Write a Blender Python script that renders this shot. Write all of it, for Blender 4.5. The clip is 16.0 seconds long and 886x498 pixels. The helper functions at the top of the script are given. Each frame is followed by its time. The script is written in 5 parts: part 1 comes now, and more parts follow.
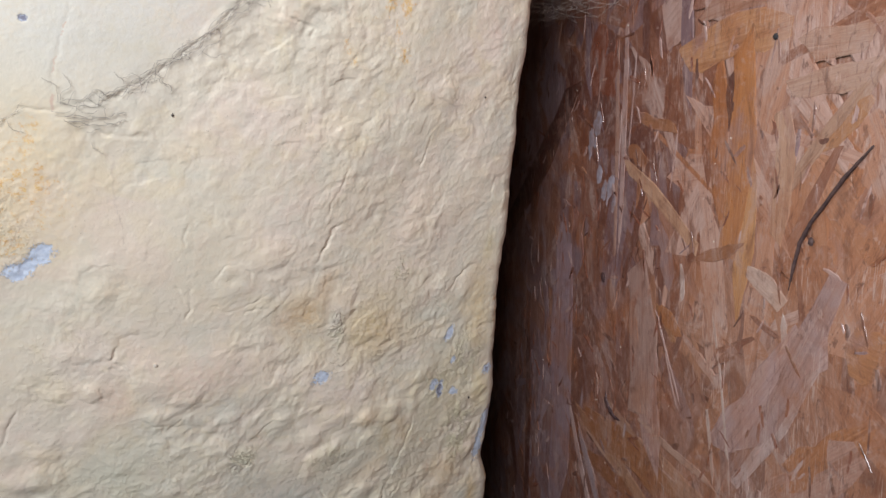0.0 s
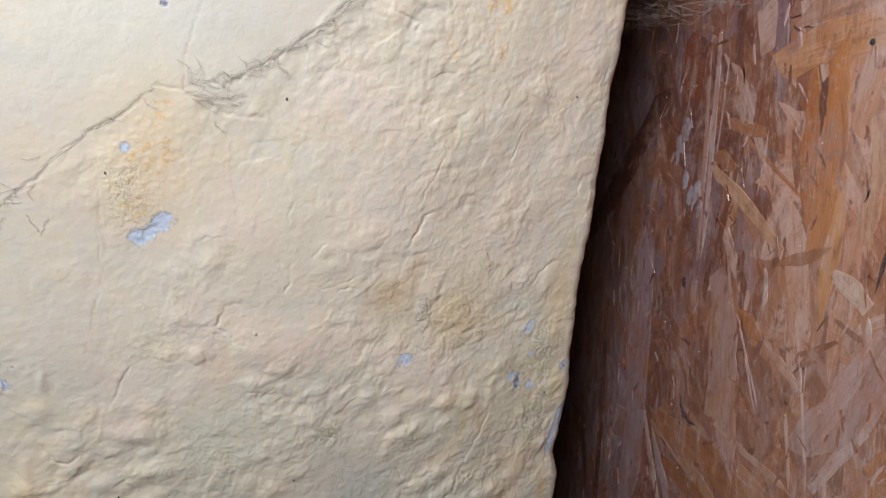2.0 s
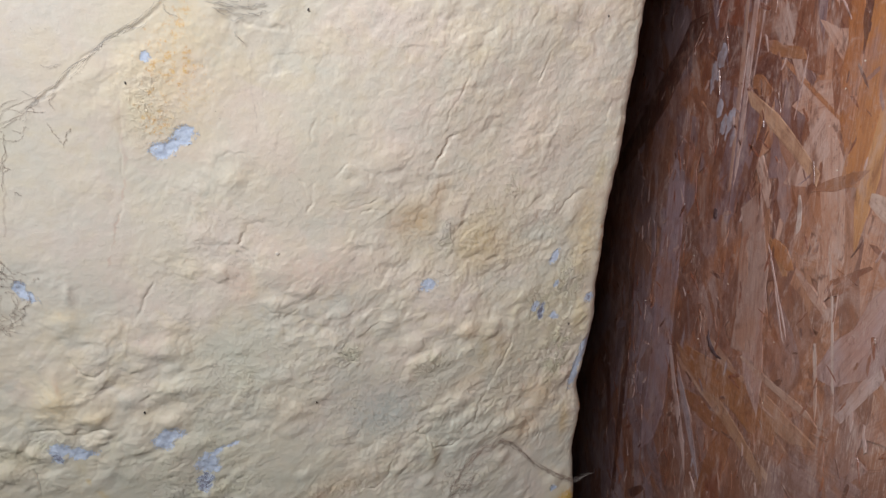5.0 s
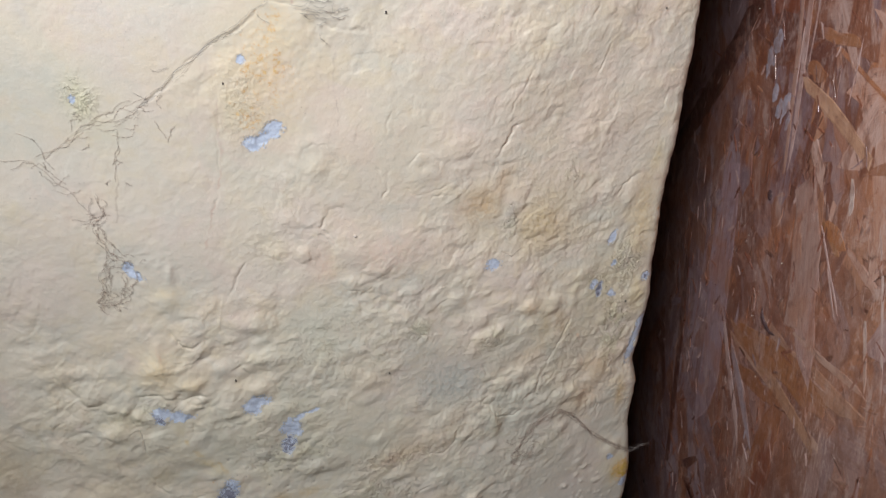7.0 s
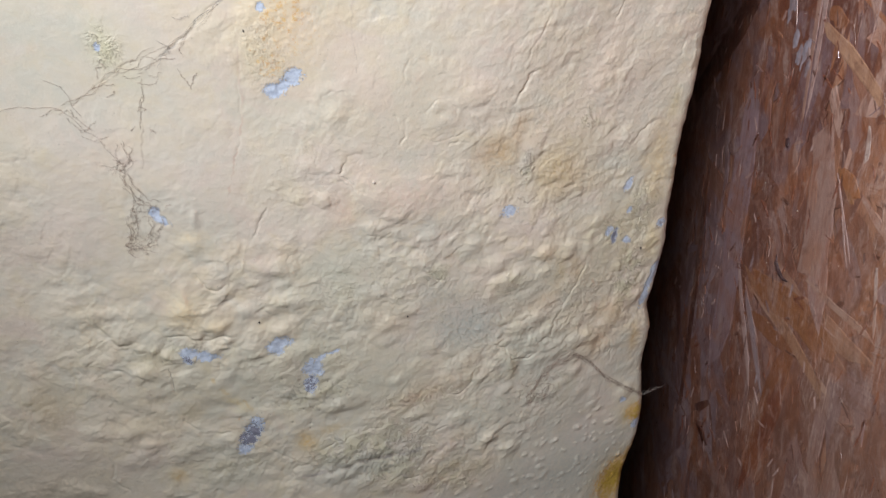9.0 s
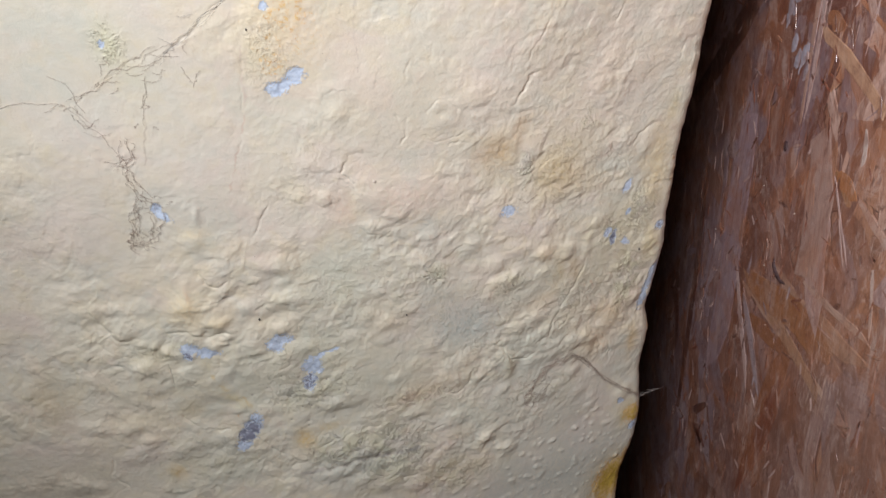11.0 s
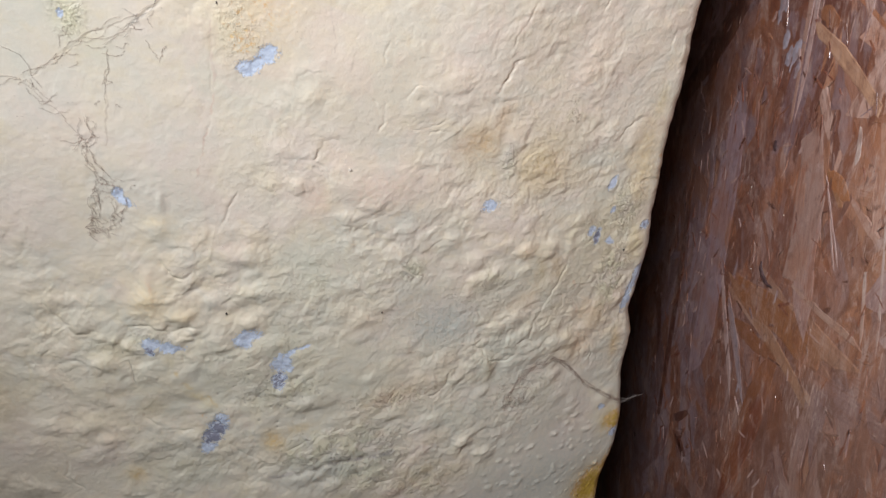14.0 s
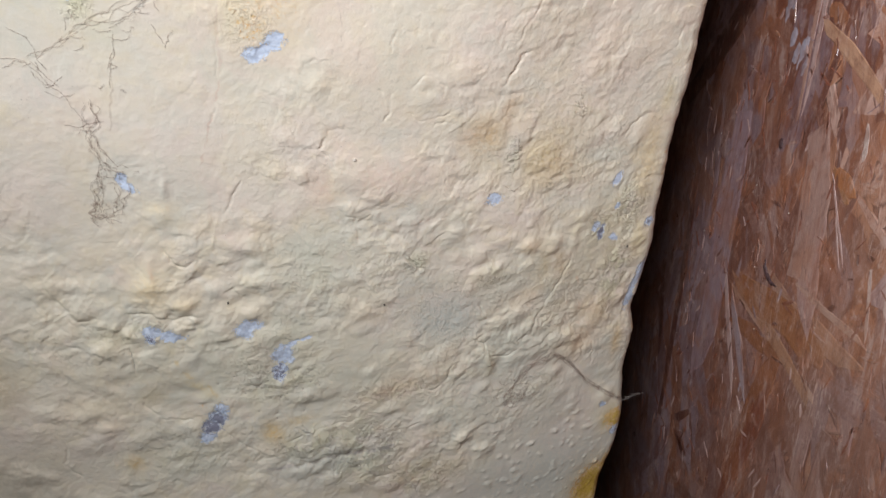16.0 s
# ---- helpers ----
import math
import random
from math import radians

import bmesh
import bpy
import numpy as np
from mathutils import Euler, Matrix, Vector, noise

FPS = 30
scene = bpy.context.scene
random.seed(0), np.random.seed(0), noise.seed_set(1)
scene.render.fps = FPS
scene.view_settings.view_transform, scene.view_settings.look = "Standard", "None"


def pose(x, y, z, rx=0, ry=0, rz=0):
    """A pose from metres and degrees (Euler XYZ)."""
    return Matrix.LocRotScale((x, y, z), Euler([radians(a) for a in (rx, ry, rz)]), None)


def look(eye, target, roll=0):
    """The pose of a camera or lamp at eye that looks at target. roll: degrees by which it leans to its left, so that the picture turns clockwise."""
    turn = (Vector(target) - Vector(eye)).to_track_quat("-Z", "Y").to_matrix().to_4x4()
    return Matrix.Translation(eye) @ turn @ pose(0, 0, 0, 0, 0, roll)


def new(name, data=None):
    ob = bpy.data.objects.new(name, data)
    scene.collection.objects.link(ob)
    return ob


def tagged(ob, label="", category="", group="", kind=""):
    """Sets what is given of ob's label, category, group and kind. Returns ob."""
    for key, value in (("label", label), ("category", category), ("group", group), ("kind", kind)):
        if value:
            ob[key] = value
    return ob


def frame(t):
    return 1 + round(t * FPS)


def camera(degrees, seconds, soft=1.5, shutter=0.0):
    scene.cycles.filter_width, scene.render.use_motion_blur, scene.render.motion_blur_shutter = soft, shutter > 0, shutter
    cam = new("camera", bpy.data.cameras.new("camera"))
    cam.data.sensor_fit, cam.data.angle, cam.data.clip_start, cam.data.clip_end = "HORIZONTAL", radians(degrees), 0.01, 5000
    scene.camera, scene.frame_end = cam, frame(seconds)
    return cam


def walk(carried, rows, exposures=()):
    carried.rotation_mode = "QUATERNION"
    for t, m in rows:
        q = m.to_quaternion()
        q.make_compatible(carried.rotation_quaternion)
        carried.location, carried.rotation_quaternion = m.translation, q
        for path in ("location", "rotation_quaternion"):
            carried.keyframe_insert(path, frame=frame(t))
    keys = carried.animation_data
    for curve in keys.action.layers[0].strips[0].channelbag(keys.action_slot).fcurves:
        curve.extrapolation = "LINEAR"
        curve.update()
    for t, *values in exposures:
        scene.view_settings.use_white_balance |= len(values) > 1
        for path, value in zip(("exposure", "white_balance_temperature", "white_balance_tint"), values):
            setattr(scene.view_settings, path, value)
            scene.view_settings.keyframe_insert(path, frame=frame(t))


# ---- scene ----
cam = camera(58.4, 16.0)
PATH = [
    (0, (0.003, 0.001, 1.5), (0.533, 1.879, 1.059), -1.3),
    (0.5, (-0.014, -0.022, 1.498), (0.451, 1.872, 1.057), -0.9),
    (1, (0.0, -0.031, 1.503), (0.379, 1.887, 1.082), -1.1),
    (1.5, (-0.007, -0.036, 1.498), (0.352, 1.889, 1.091), -0.8),
    (2, (-0.014, -0.025, 1.485), (0.337, 1.903, 1.085), 0.5),
    (2.5, (-0.011, -0.019, 1.466), (0.321, 1.907, 1.042), 1.5),
    (3, (-0.01, -0.015, 1.462), (0.302, 1.905, 0.993), 1.1),
    (3.2, (-0.004, -0.013, 1.465), (0.299, 1.904, 0.984), 0.8),
    (5.3, (-0.011, -0.029, 1.46), (0.248, 1.882, 0.929), 0.8),
    (5.5, (-0.015, -0.033, 1.462), (0.23, 1.876, 0.919), 0.8),
    (6, (-0.014, -0.032, 1.468), (0.198, 1.878, 0.915), 0.3),
    (6.5, (-0.025, -0.038, 1.474), (0.158, 1.874, 0.916), -0.1),
    (7, (-0.026, -0.063, 1.478), (0.118, 1.846, 0.9), -0.4),
    (7.5, (-0.017, -0.064, 1.478), (0.085, 1.834, 0.854), -0.9),
    (8, (-0.015, -0.073, 1.494), (0.068, 1.81, 0.827), -1.5),
    (8.5, (-0.016, -0.062, 1.483), (0.073, 1.811, 0.788), -1.3),
    (9, (-0.024, -0.077, 1.48), (0.065, 1.794, 0.78), -0.7),
    (11.5, (-0.022, -0.083, 1.477), (0.069, 1.792, 0.788), -0.1),
    (12, (-0.021, -0.074, 1.473), (0.084, 1.802, 0.788), 0.2),
    (12.5, (-0.02, -0.067, 1.466), (0.098, 1.81, 0.784), 0.6),
    (13, (-0.018, -0.061, 1.461), (0.11, 1.816, 0.783), 1.0),
    (13.5, (-0.022, -0.062, 1.459), (0.114, 1.817, 0.786), 1.2),
    (14, (-0.021, -0.059, 1.456), (0.119, 1.82, 0.786), 1.4),
    (14.5, (-0.022, -0.059, 1.453), (0.119, 1.82, 0.784), 1.6),
    (15, (-0.022, -0.058, 1.452), (0.117, 1.821, 0.782), 1.7),
    (15.5, (-0.023, -0.058, 1.449), (0.116, 1.822, 0.781), 1.9),
    (16, (-0.023, -0.059, 1.447), (0.115, 1.822, 0.782), 2.2),
]
walk(cam, [(t, look(eye, target, roll)) for t, eye, target, roll in PATH],
     exposures=[(0.0, -0.03), (7.0, 0.0), (11.5, 0.16), (16.0, 0.18)])

# ---- light ----
world = bpy.data.worlds.new("world")
scene.world = world
world.use_nodes = True
world.node_tree.nodes["Background"].inputs[0].default_value = (0.55, 0.6, 0.7, 1)
world.node_tree.nodes["Background"].inputs[1].default_value = 0.05


def area_lamp(name, eye, target, size, watts, colour, spread=180):
    data = bpy.data.lights.new(name, "AREA")
    data.shape, data.size, data.size_y, data.energy, data.color = "RECTANGLE", size[0], size[1], watts, colour
    data.spread = radians(spread)
    ob = new(name, data)
    ob.matrix_world = look(eye, target)
    return ob


# unseen soft lamp of unknown kind, set up left to suit the shading
area_lamp("work_lamp", (-0.35, -0.29, 1.85), (0.21, 0.6, 1.48), (0.46, 0.46), 6.6, (0.945, 0.953, 1.015), 104)


# ---- node helpers ----
class Nodes:
    """A small wrapper that builds a procedural material."""

    def __init__(self, name):
        self.mat = bpy.data.materials.new(name)
        self.mat.use_nodes = True
        self.tree = self.mat.node_tree
        self.bsdf = self.tree.nodes["Principled BSDF"]

    def put(self, socket, value):
        if isinstance(value, bpy.types.NodeSocket):
            self.tree.links.new(value, socket)
        elif socket.type == "RGBA" and len(value) == 3:
            socket.default_value = (*value, 1)
        else:
            socket.default_value = value

    def math(self, op, a, b=0.0, clamp=False):
        n = self.tree.nodes.new("ShaderNodeMath")
        n.operation, n.use_clamp = op, clamp
        self.put(n.inputs[0], a), self.put(n.inputs[1], b)
        return n.outputs[0]

    def mix(self, fac, a, b, blend="MIX"):
        n = self.tree.nodes.new("ShaderNodeMix")
        n.data_type, n.blend_type = "RGBA", blend
        self.put(n.inputs[0], fac), self.put(n.inputs[6], a), self.put(n.inputs[7], b)
        return n.outputs[2]

    def noise(self, vector, scale, detail=4.0, rough=0.55, distortion=0.0):
        n = self.tree.nodes.new("ShaderNodeTexNoise")
        self.put(n.inputs["Vector"], vector)
        n.inputs["Scale"].default_value, n.inputs["Detail"].default_value = scale, detail
        n.inputs["Roughness"].default_value, n.inputs["Distortion"].default_value = rough, distortion
        return n.outputs["Fac"]

    def ramp(self, fac, low, high):
        n = self.tree.nodes.new("ShaderNodeMapRange")
        n.interpolation_type = "SMOOTHSTEP"
        self.put(n.inputs[0], fac)
        n.inputs[1].default_value, n.inputs[2].default_value = low, high
        return n.outputs[0]

    def colours(self, fac, *stops):
        n = self.tree.nodes.new("ShaderNodeValToRGB")
        while len(n.color_ramp.elements) < len(stops):
            n.color_ramp.elements.new(0.5)
        for e, (at, colour) in zip(n.color_ramp.elements, stops):
            e.position, e.color = at, (*colour, 1)
        self.put(n.inputs[0], fac)
        return n.outputs[0]

    def attribute(self, name, out="Fac"):
        n = self.tree.nodes.new("ShaderNodeAttribute")
        n.attribute_name = name
        return n.outputs[out]

    def place(self):
        return self.tree.nodes.new("ShaderNodeNewGeometry").outputs["Position"]

    def stretch(self, vector, scale, offset=None):
        n = self.tree.nodes.new("ShaderNodeMapping")
        self.put(n.inputs["Vector"], vector)
        n.inputs["Scale"].default_value = scale
        if offset is not None:
            self.put(n.inputs["Location"], offset)
        return n.outputs[0]

    def bump(self, height, distance, strength=1.0, normal=None):
        n = self.tree.nodes.new("ShaderNodeBump")
        n.inputs["Strength"].default_value, n.inputs["Distance"].default_value = strength, distance
        self.put(n.inputs["Height"], height)
        if normal is not None:
            self.put(n.inputs["Normal"], normal)
        return n.outputs[0]

    def finish(self, colour, rough, normal=None, **extra):
        self.put(self.bsdf.inputs["Base Color"], colour)
        self.put(self.bsdf.inputs["Roughness"], rough)
        if normal is not None:
            self.put(self.bsdf.inputs["Normal"], normal)
        for key, value in extra.items():
            self.put(self.bsdf.inputs[key.replace("_", " ")], value)
        return self.mat


# ---- materials ----
def painted_render():
    """Old cream limewash over lumpy render, with stains and chips down to a pale blue coat."""
    n = Nodes("cream_paint")
    p = n.place()
    broad = n.noise(p, 9.0, 3, 0.6)
    middle = n.noise(p, 38.0, 4, 0.6, 0.6)
    fine = n.noise(p, 260.0, 4, 0.65)
    base = n.colours(broad, (0.30, (0.60, 0.585, 0.487)), (0.50, (0.665, 0.618, 0.50)), (0.70, (0.685, 0.604, 0.515)))
    base = n.mix(n.math("MULTIPLY", n.ramp(middle, 0.48, 0.68), 0.34), base, (0.69, 0.605, 0.41))
    base = n.mix(n.math("MULTIPLY", n.ramp(middle, 0.48, 0.28), 0.30), base, (0.50, 0.51, 0.44))
    base = n.mix(n.math("MULTIPLY", n.ramp(n.noise(p, 22.0, 3, 0.55, 0.4), 0.52, 0.68), 0.30), base, (0.685, 0.545, 0.47))
    base = n.mix(n.math("MULTIPLY", n.ramp(n.noise(p, 95.0, 5, 0.7, 0.5), 0.52, 0.70), 0.18), base, (0.58, 0.48, 0.32))
    base = n.mix(n.math("MULTIPLY", n.ramp(n.noise(p, 120.0, 4, 0.7), 0.48, 0.32), 0.22), base, (0.75, 0.72, 0.64))
    base = n.mix(n.math("MULTIPLY", n.ramp(fine, 0.60, 0.80), 0.16), base, (0.40, 0.35, 0.27))
    base = n.mix(n.math("MULTIPLY", n.ramp(n.noise(p, 17.0, 4, 0.6, 0.9), 0.50, 0.66), 0.40), base, (0.555, 0.575, 0.495))
    base = n.mix(n.math("MULTIPLY", n.ramp(n.noise(p, 31.0, 4, 0.65, 1.0), 0.53, 0.70), 0.34), base, (0.66, 0.585, 0.385))
    pits = n.ramp(n.noise(p, 620.0, 2, 0.5), 0.70, 0.76)
    base = n.mix(n.math("MULTIPLY", n.math("MULTIPLY", pits, n.ramp(broad, 0.45, 0.60)), 0.6), base, (0.22, 0.19, 0.15))
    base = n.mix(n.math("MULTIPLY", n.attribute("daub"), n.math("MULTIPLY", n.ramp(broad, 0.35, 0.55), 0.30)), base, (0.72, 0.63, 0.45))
    # yellowish crust where the render crumbles
    base = n.mix(n.math("MULTIPLY", n.math("MULTIPLY", n.attribute("crumb"), n.ramp(n.noise(p, 48.0, 4, 0.65, 0.8), 0.44, 0.60)), 0.9), base, (0.61, 0.585, 0.395))
    # soft stains, and painted falloff at lower left; the attribute's alpha is their strength, broken up by the grain
    amount = n.math("MULTIPLY", n.attribute("stain_shade", "Alpha"), n.math("ADD", 0.55, n.math("MULTIPLY", n.ramp(fine, 0.3, 0.65), 0.6)), True)
    base = n.mix(amount, base, n.attribute("stain_shade", "Color"))
    # crumbly ochre flakes
    flake = n.math("ADD", n.attribute("ochre"), n.math("MULTIPLY", n.math("SUBTRACT", n.noise(p, 210.0, 6, 0.85), 0.5), 2.8))
    base = n.mix(n.math("MULTIPLY", n.ramp(flake, 0.46, 0.80), 0.74), base, n.colours(fine, (0.35, (0.62, 0.34, 0.11)), (0.65, (0.74, 0.53, 0.22))))
    # bare mustard-coloured clay at the corner
    base = n.mix(n.ramp(flake, 0.75, 1.15), base, n.colours(fine, (0.35, (0.46, 0.30, 0.035)), (0.65, (0.60, 0.43, 0.09))))
    # chips down to the blue-white coat, with a dark core of bare mortar
    edge = n.math("MULTIPLY", n.math("SUBTRACT", n.noise(p, 190.0, 6, 0.85, 0.8), 0.5), n.math("MULTIPLY", n.ramp(n.attribute("chip"), 0.06, 0.30), 3.0))
    chip = n.ramp(n.math("ADD", n.attribute("chip"), edge), 0.46, 0.54)
    blue = n.colours(n.noise(p, 330.0, 3, 0.6), (0.35, (0.46, 0.54, 0.66)), (0.65, (0.60, 0.685, 0.79)))
    base = n.mix(chip, base, blue)
    core = n.ramp(n.math("ADD", n.attribute("core"), n.math("MULTIPLY", edge, n.ramp(n.attribute("core"), 0.05, 0.3))), 0.46, 0.60)
    base = n.mix(n.math("MULTIPLY", core, 0.85), base, (0.16, 0.155, 0.20))
    # dark brown in cracks, pits and creases; under ledges it paints shade
    hollow_dark = n.ramp(n.math("ADD", n.attribute("hollow_dark"), n.math("MULTIPLY", n.math("SUBTRACT", fine, 0.5), 0.7)), 0.35, 0.85)
    base = n.mix(n.math("MULTIPLY", hollow_dark, 0.75), base, (0.20, 0.17, 0.14))
    calm = n.math("SUBTRACT", 1.0, n.math("MULTIPLY", n.attribute("calm"), 0.8))
    sandy = n.math("MULTIPLY", n.attribute("crumb"), n.ramp(n.noise(p, 75.0, 4, 0.6, 0.6), 0.34, 0.58))
    height = n.math("ADD", n.math("MULTIPLY", n.noise(p, 150.0, 3, 0.5, 0.3), n.math("MULTIPLY", calm, 0.75)), n.math("MULTIPLY", n.noise(p, 480.0, 3, 0.6), 0.20))
    grit = n.math("ADD", n.ramp(n.noise(p, 300.0, 5, 0.7, 0.6), 0.36, 0.66), n.math("MULTIPLY", n.noise(p, 900.0, 2, 0.6), 0.5))
    height = n.math("ADD", height, n.math("MULTIPLY", n.math("MULTIPLY", grit, sandy), 1.7))
    base = n.mix(n.math("MULTIPLY", n.math("MULTIPLY", sandy, n.ramp(n.noise(p, 340.0, 4, 0.7), 0.56, 0.70)), 0.28), base, (0.40, 0.37, 0.29))
    normal = n.bump(n.math("SUBTRACT", height, n.math("MULTIPLY", chip, 0.35)), 0.0012, 0.7)
    return n.finish(base, n.math("ADD", 0.40, n.math("MULTIPLY", fine, 0.25)), normal)


def strand_wood(name, per_object):
    """Resin-bound pine strands: grain along the strand, amber to grey-pink."""
    n = Nodes(name)
    p = n.place()
    if per_object:
        info = n.tree.nodes.new("ShaderNodeObjectInfo")
        chance = info.outputs["Random"]
        tone = n.mix(n.ramp(n.noise(p, 26.0, 4, 0.65, 0.8), 0.52, 0.72), info.outputs["Color"], (0.300, 0.156, 0.119))
    else:
        chance = n.tree.nodes.new("ShaderNodeNewGeometry").outputs["Random Per Island"]
        tone = n.attribute("tone", "Color")
    uv = n.tree.nodes.new("ShaderNodeUVMap").outputs[0]
    shift = n.tree.nodes.new("ShaderNodeCombineXYZ")
    n.put(shift.inputs[0], n.math("MULTIPLY", chance, 37.0)), n.put(shift.inputs[1], n.math("MULTIPLY", chance, 11.0))
    along = n.stretch(uv, (520.0, 16.0, 1.0), shift.outputs[0])
    grain = n.noise(along, 1.0, 5, 0.65, 1.4)
    coarse = n.noise(n.stretch(uv, (180.0, 9.0, 1.0), shift.outputs[0]), 1.0, 3, 0.55, 0.8)
    smear = n.noise(p, 14.0, 4, 0.6, 0.6)
    # the same surface runs on under the strands: long smears, resin clouds, dark runs
    q = n.stretch(p, (1.0, 1.0, 0.30))
    runs = n.noise(q, 75.0, 6, 0.74, 1.8)
    cloud = n.noise(n.stretch(p, (1.0, 1.0, 0.5)), 24.0, 5, 0.70, 1.4)
    field = n.noise(p, 19.0, 3, 0.6, 0.5)
    hairs = n.math("MULTIPLY", n.noise(n.stretch(p, (1.0, 1.0, 0.07)), 380.0, 3, 0.6, 2.2), n.ramp(field, 0.40, 0.60))
    k = 0.7 if per_object else 1.0
    colour = n.mix(0.15 * k, tone, (0.265, 0.135, 0.10))
    colour = n.mix(n.math("MULTIPLY", n.ramp(smear, 0.48, 0.64), 0.55 * k), colour, (0.31, 0.118, 0.052))
    colour = n.mix(n.math("MULTIPLY", n.ramp(cloud, 0.52, 0.66), 0.60 * k), colour, (0.40, 0.285, 0.25))
    colour = n.mix(n.math("MULTIPLY", n.ramp(n.noise(p, 150.0, 5, 0.7, 1.0), 0.54, 0.68), 0.45 * k), colour, (0.44, 0.33, 0.29))
    colour = n.mix(n.math("MULTIPLY", n.ramp(cloud, 0.47, 0.34), 0.65 * k), colour, (0.13, 0.046, 0.026))
    colour = n.mix(n.math("MULTIPLY", n.ramp(grain, 0.42, 0.66), 0.34), colour, n.mix(0.65, colour, (0.06, 0.02, 0.012)))
    colour = n.mix(n.math("MULTIPLY", n.ramp(grain, 0.44, 0.28), 0.18), colour, (0.50, 0.36, 0.30))
    colour = n.mix(n.math("MULTIPLY", n.ramp(coarse, 0.52, 0.75), 0.50), colour, (0.20, 0.065, 0.026))
    colour = n.mix(n.math("MULTIPLY", n.ramp(runs, 0.54, 0.68), 0.38 * k), colour, (0.38, 0.275, 0.25))
    colour = n.mix(n.math("MULTIPLY", n.ramp(runs, 0.46, 0.34), 0.55 * k), colour, (0.18, 0.06, 0.030))
    colour = n.mix(n.math("MULTIPLY", n.ramp(hairs, 0.52, 0.64), 0.50 * k), colour, (0.50, 0.39, 0.35))
    colour = n.mix(n.math("MULTIPLY", n.ramp(n.noise(n.stretch(p, (1.0, 1.0, 0.5)), 110.0, 5, 0.74, 1.4), 0.55, 0.66), 0.70 * k), colour, (0.085, 0.028, 0.020))
    normal = n.bump(n.math("ADD", grain, n.math("MULTIPLY", n.math("ADD", n.noise(p, 200.0, 4, 0.6), runs), 0.9)), 0.0005, 0.8)
    rough = n.math("ADD", 0.12, n.math("MULTIPLY", n.noise(p, 60.0, 3, 0.6), 0.50))
    return n.finish(colour, rough, normal, Coat_Weight=0.6, Coat_Roughness=0.13)


def plain(name, colour, other, scale, rough=0.6, relief=0.0005):
    n = Nodes(name)
    p = n.place()
    grain = n.noise(p, scale, 5, 0.6)
    return n.finish(n.mix(n.ramp(grain, 0.3, 0.7), colour, other), rough, n.bump(grain, relief, 0.8))


CREAM = painted_render()
STRAND = strand_wood("pine_strand", True)
STRAND_BED = strand_wood("pine_strand_bed", False)
PLASTER = plain("grey_plaster", (0.30, 0.28, 0.26), (0.24, 0.225, 0.21), 12, 0.8, 0.002)
CONCRETE = plain("concrete", (0.30, 0.29, 0.27), (0.20, 0.195, 0.19), 18, 0.85, 0.002)
BARK = plain("bark", (0.035, 0.019, 0.020), (0.085, 0.048, 0.042), 240, 0.7, 0.0008)
WEB = plain("dusty_web", (0.30, 0.27, 0.24), (0.18, 0.155, 0.14), 300, 0.9)
ROOT = plain("root_fibre", (0.38, 0.29, 0.23), (0.22, 0.15, 0.12), 300, 0.8)
PALE_WEB = plain("pale_lint", (0.36, 0.32, 0.29), (0.22, 0.19, 0.17), 300, 0.9)
KNOT = plain("knot_wood", (0.030, 0.015, 0.016), (0.085, 0.045, 0.045), 320, 0.5, 0.0015)
DARK = plain("dark_speck", (0.02, 0.018, 0.016), (0.05, 0.04, 0.03), 400, 0.6)
BLOTCH_BLACK = plain("blotch_black", (0.015, 0.014, 0.016), (0.04, 0.035, 0.035), 500, 0.8)
PALE_DUST = plain("pale_dust", (0.62, 0.58, 0.50), (0.50, 0.45, 0.38), 400, 0.5)
RESIN = plain("milky_resin", (0.31, 0.28, 0.32), (0.21, 0.145, 0.14), 160, 0.3, 0.0002)


# ---- mesh helpers ----
def link_mesh(name, verts, faces, material, parent=None, label="", smooth=True):
    me = bpy.data.meshes.new(name)
    me.from_pydata(verts, [], faces)
    me.materials.append(material)
    if smooth:
        me.shade_smooth()
    ob = new(name, me)
    if parent is not None:
        ob.parent = parent
    return tagged(ob, label)


def part(name, bm, material, parent=None, label=""):
    me = bpy.data.meshes.new(name)
    bm.to_mesh(me)
    bm.free()
    me.materials.append(material)
    ob = new(name, me)
    if parent is not None:
        ob.parent = parent
    return tagged(ob, label)


def box(name, low, high, material, label, category):
    bm = bmesh.new()
    bmesh.ops.create_cube(bm, size=1)
    for v in bm.verts:
        v.co = [a + (b - a) * (c + 0.5) for a, b, c in zip(low, high, v.co)]
    return tagged(part(name, bm, material), label, category, kind="structure")


# ---- gradient noise on arrays ----
TABLE = np.random.RandomState(7).permutation(4096)
ANGLE = np.random.RandomState(8).uniform(0, 2 * math.pi, 4096)


def perlin(x, y, seed=0):
    xi, yi = np.floor(x).astype(int), np.floor(y).astype(int)
    fx, fy = x - xi, y - yi

    def corner(i, j):
        a = ANGLE[TABLE[(TABLE[(xi + i + seed * 131) % 4096] + yi + j) % 4096]]
        return np.cos(a) * (fx - i) + np.sin(a) * (fy - j)

    u, v = fx ** 3 * (fx * (fx * 6 - 15) + 10), fy ** 3 * (fy * (fy * 6 - 15) + 10)
    low = corner(0, 0) * (1 - u) + corner(1, 0) * u
    high = corner(0, 1) * (1 - u) + corner(1, 1) * u
    return (low * (1 - v) + high * v) * 1.4


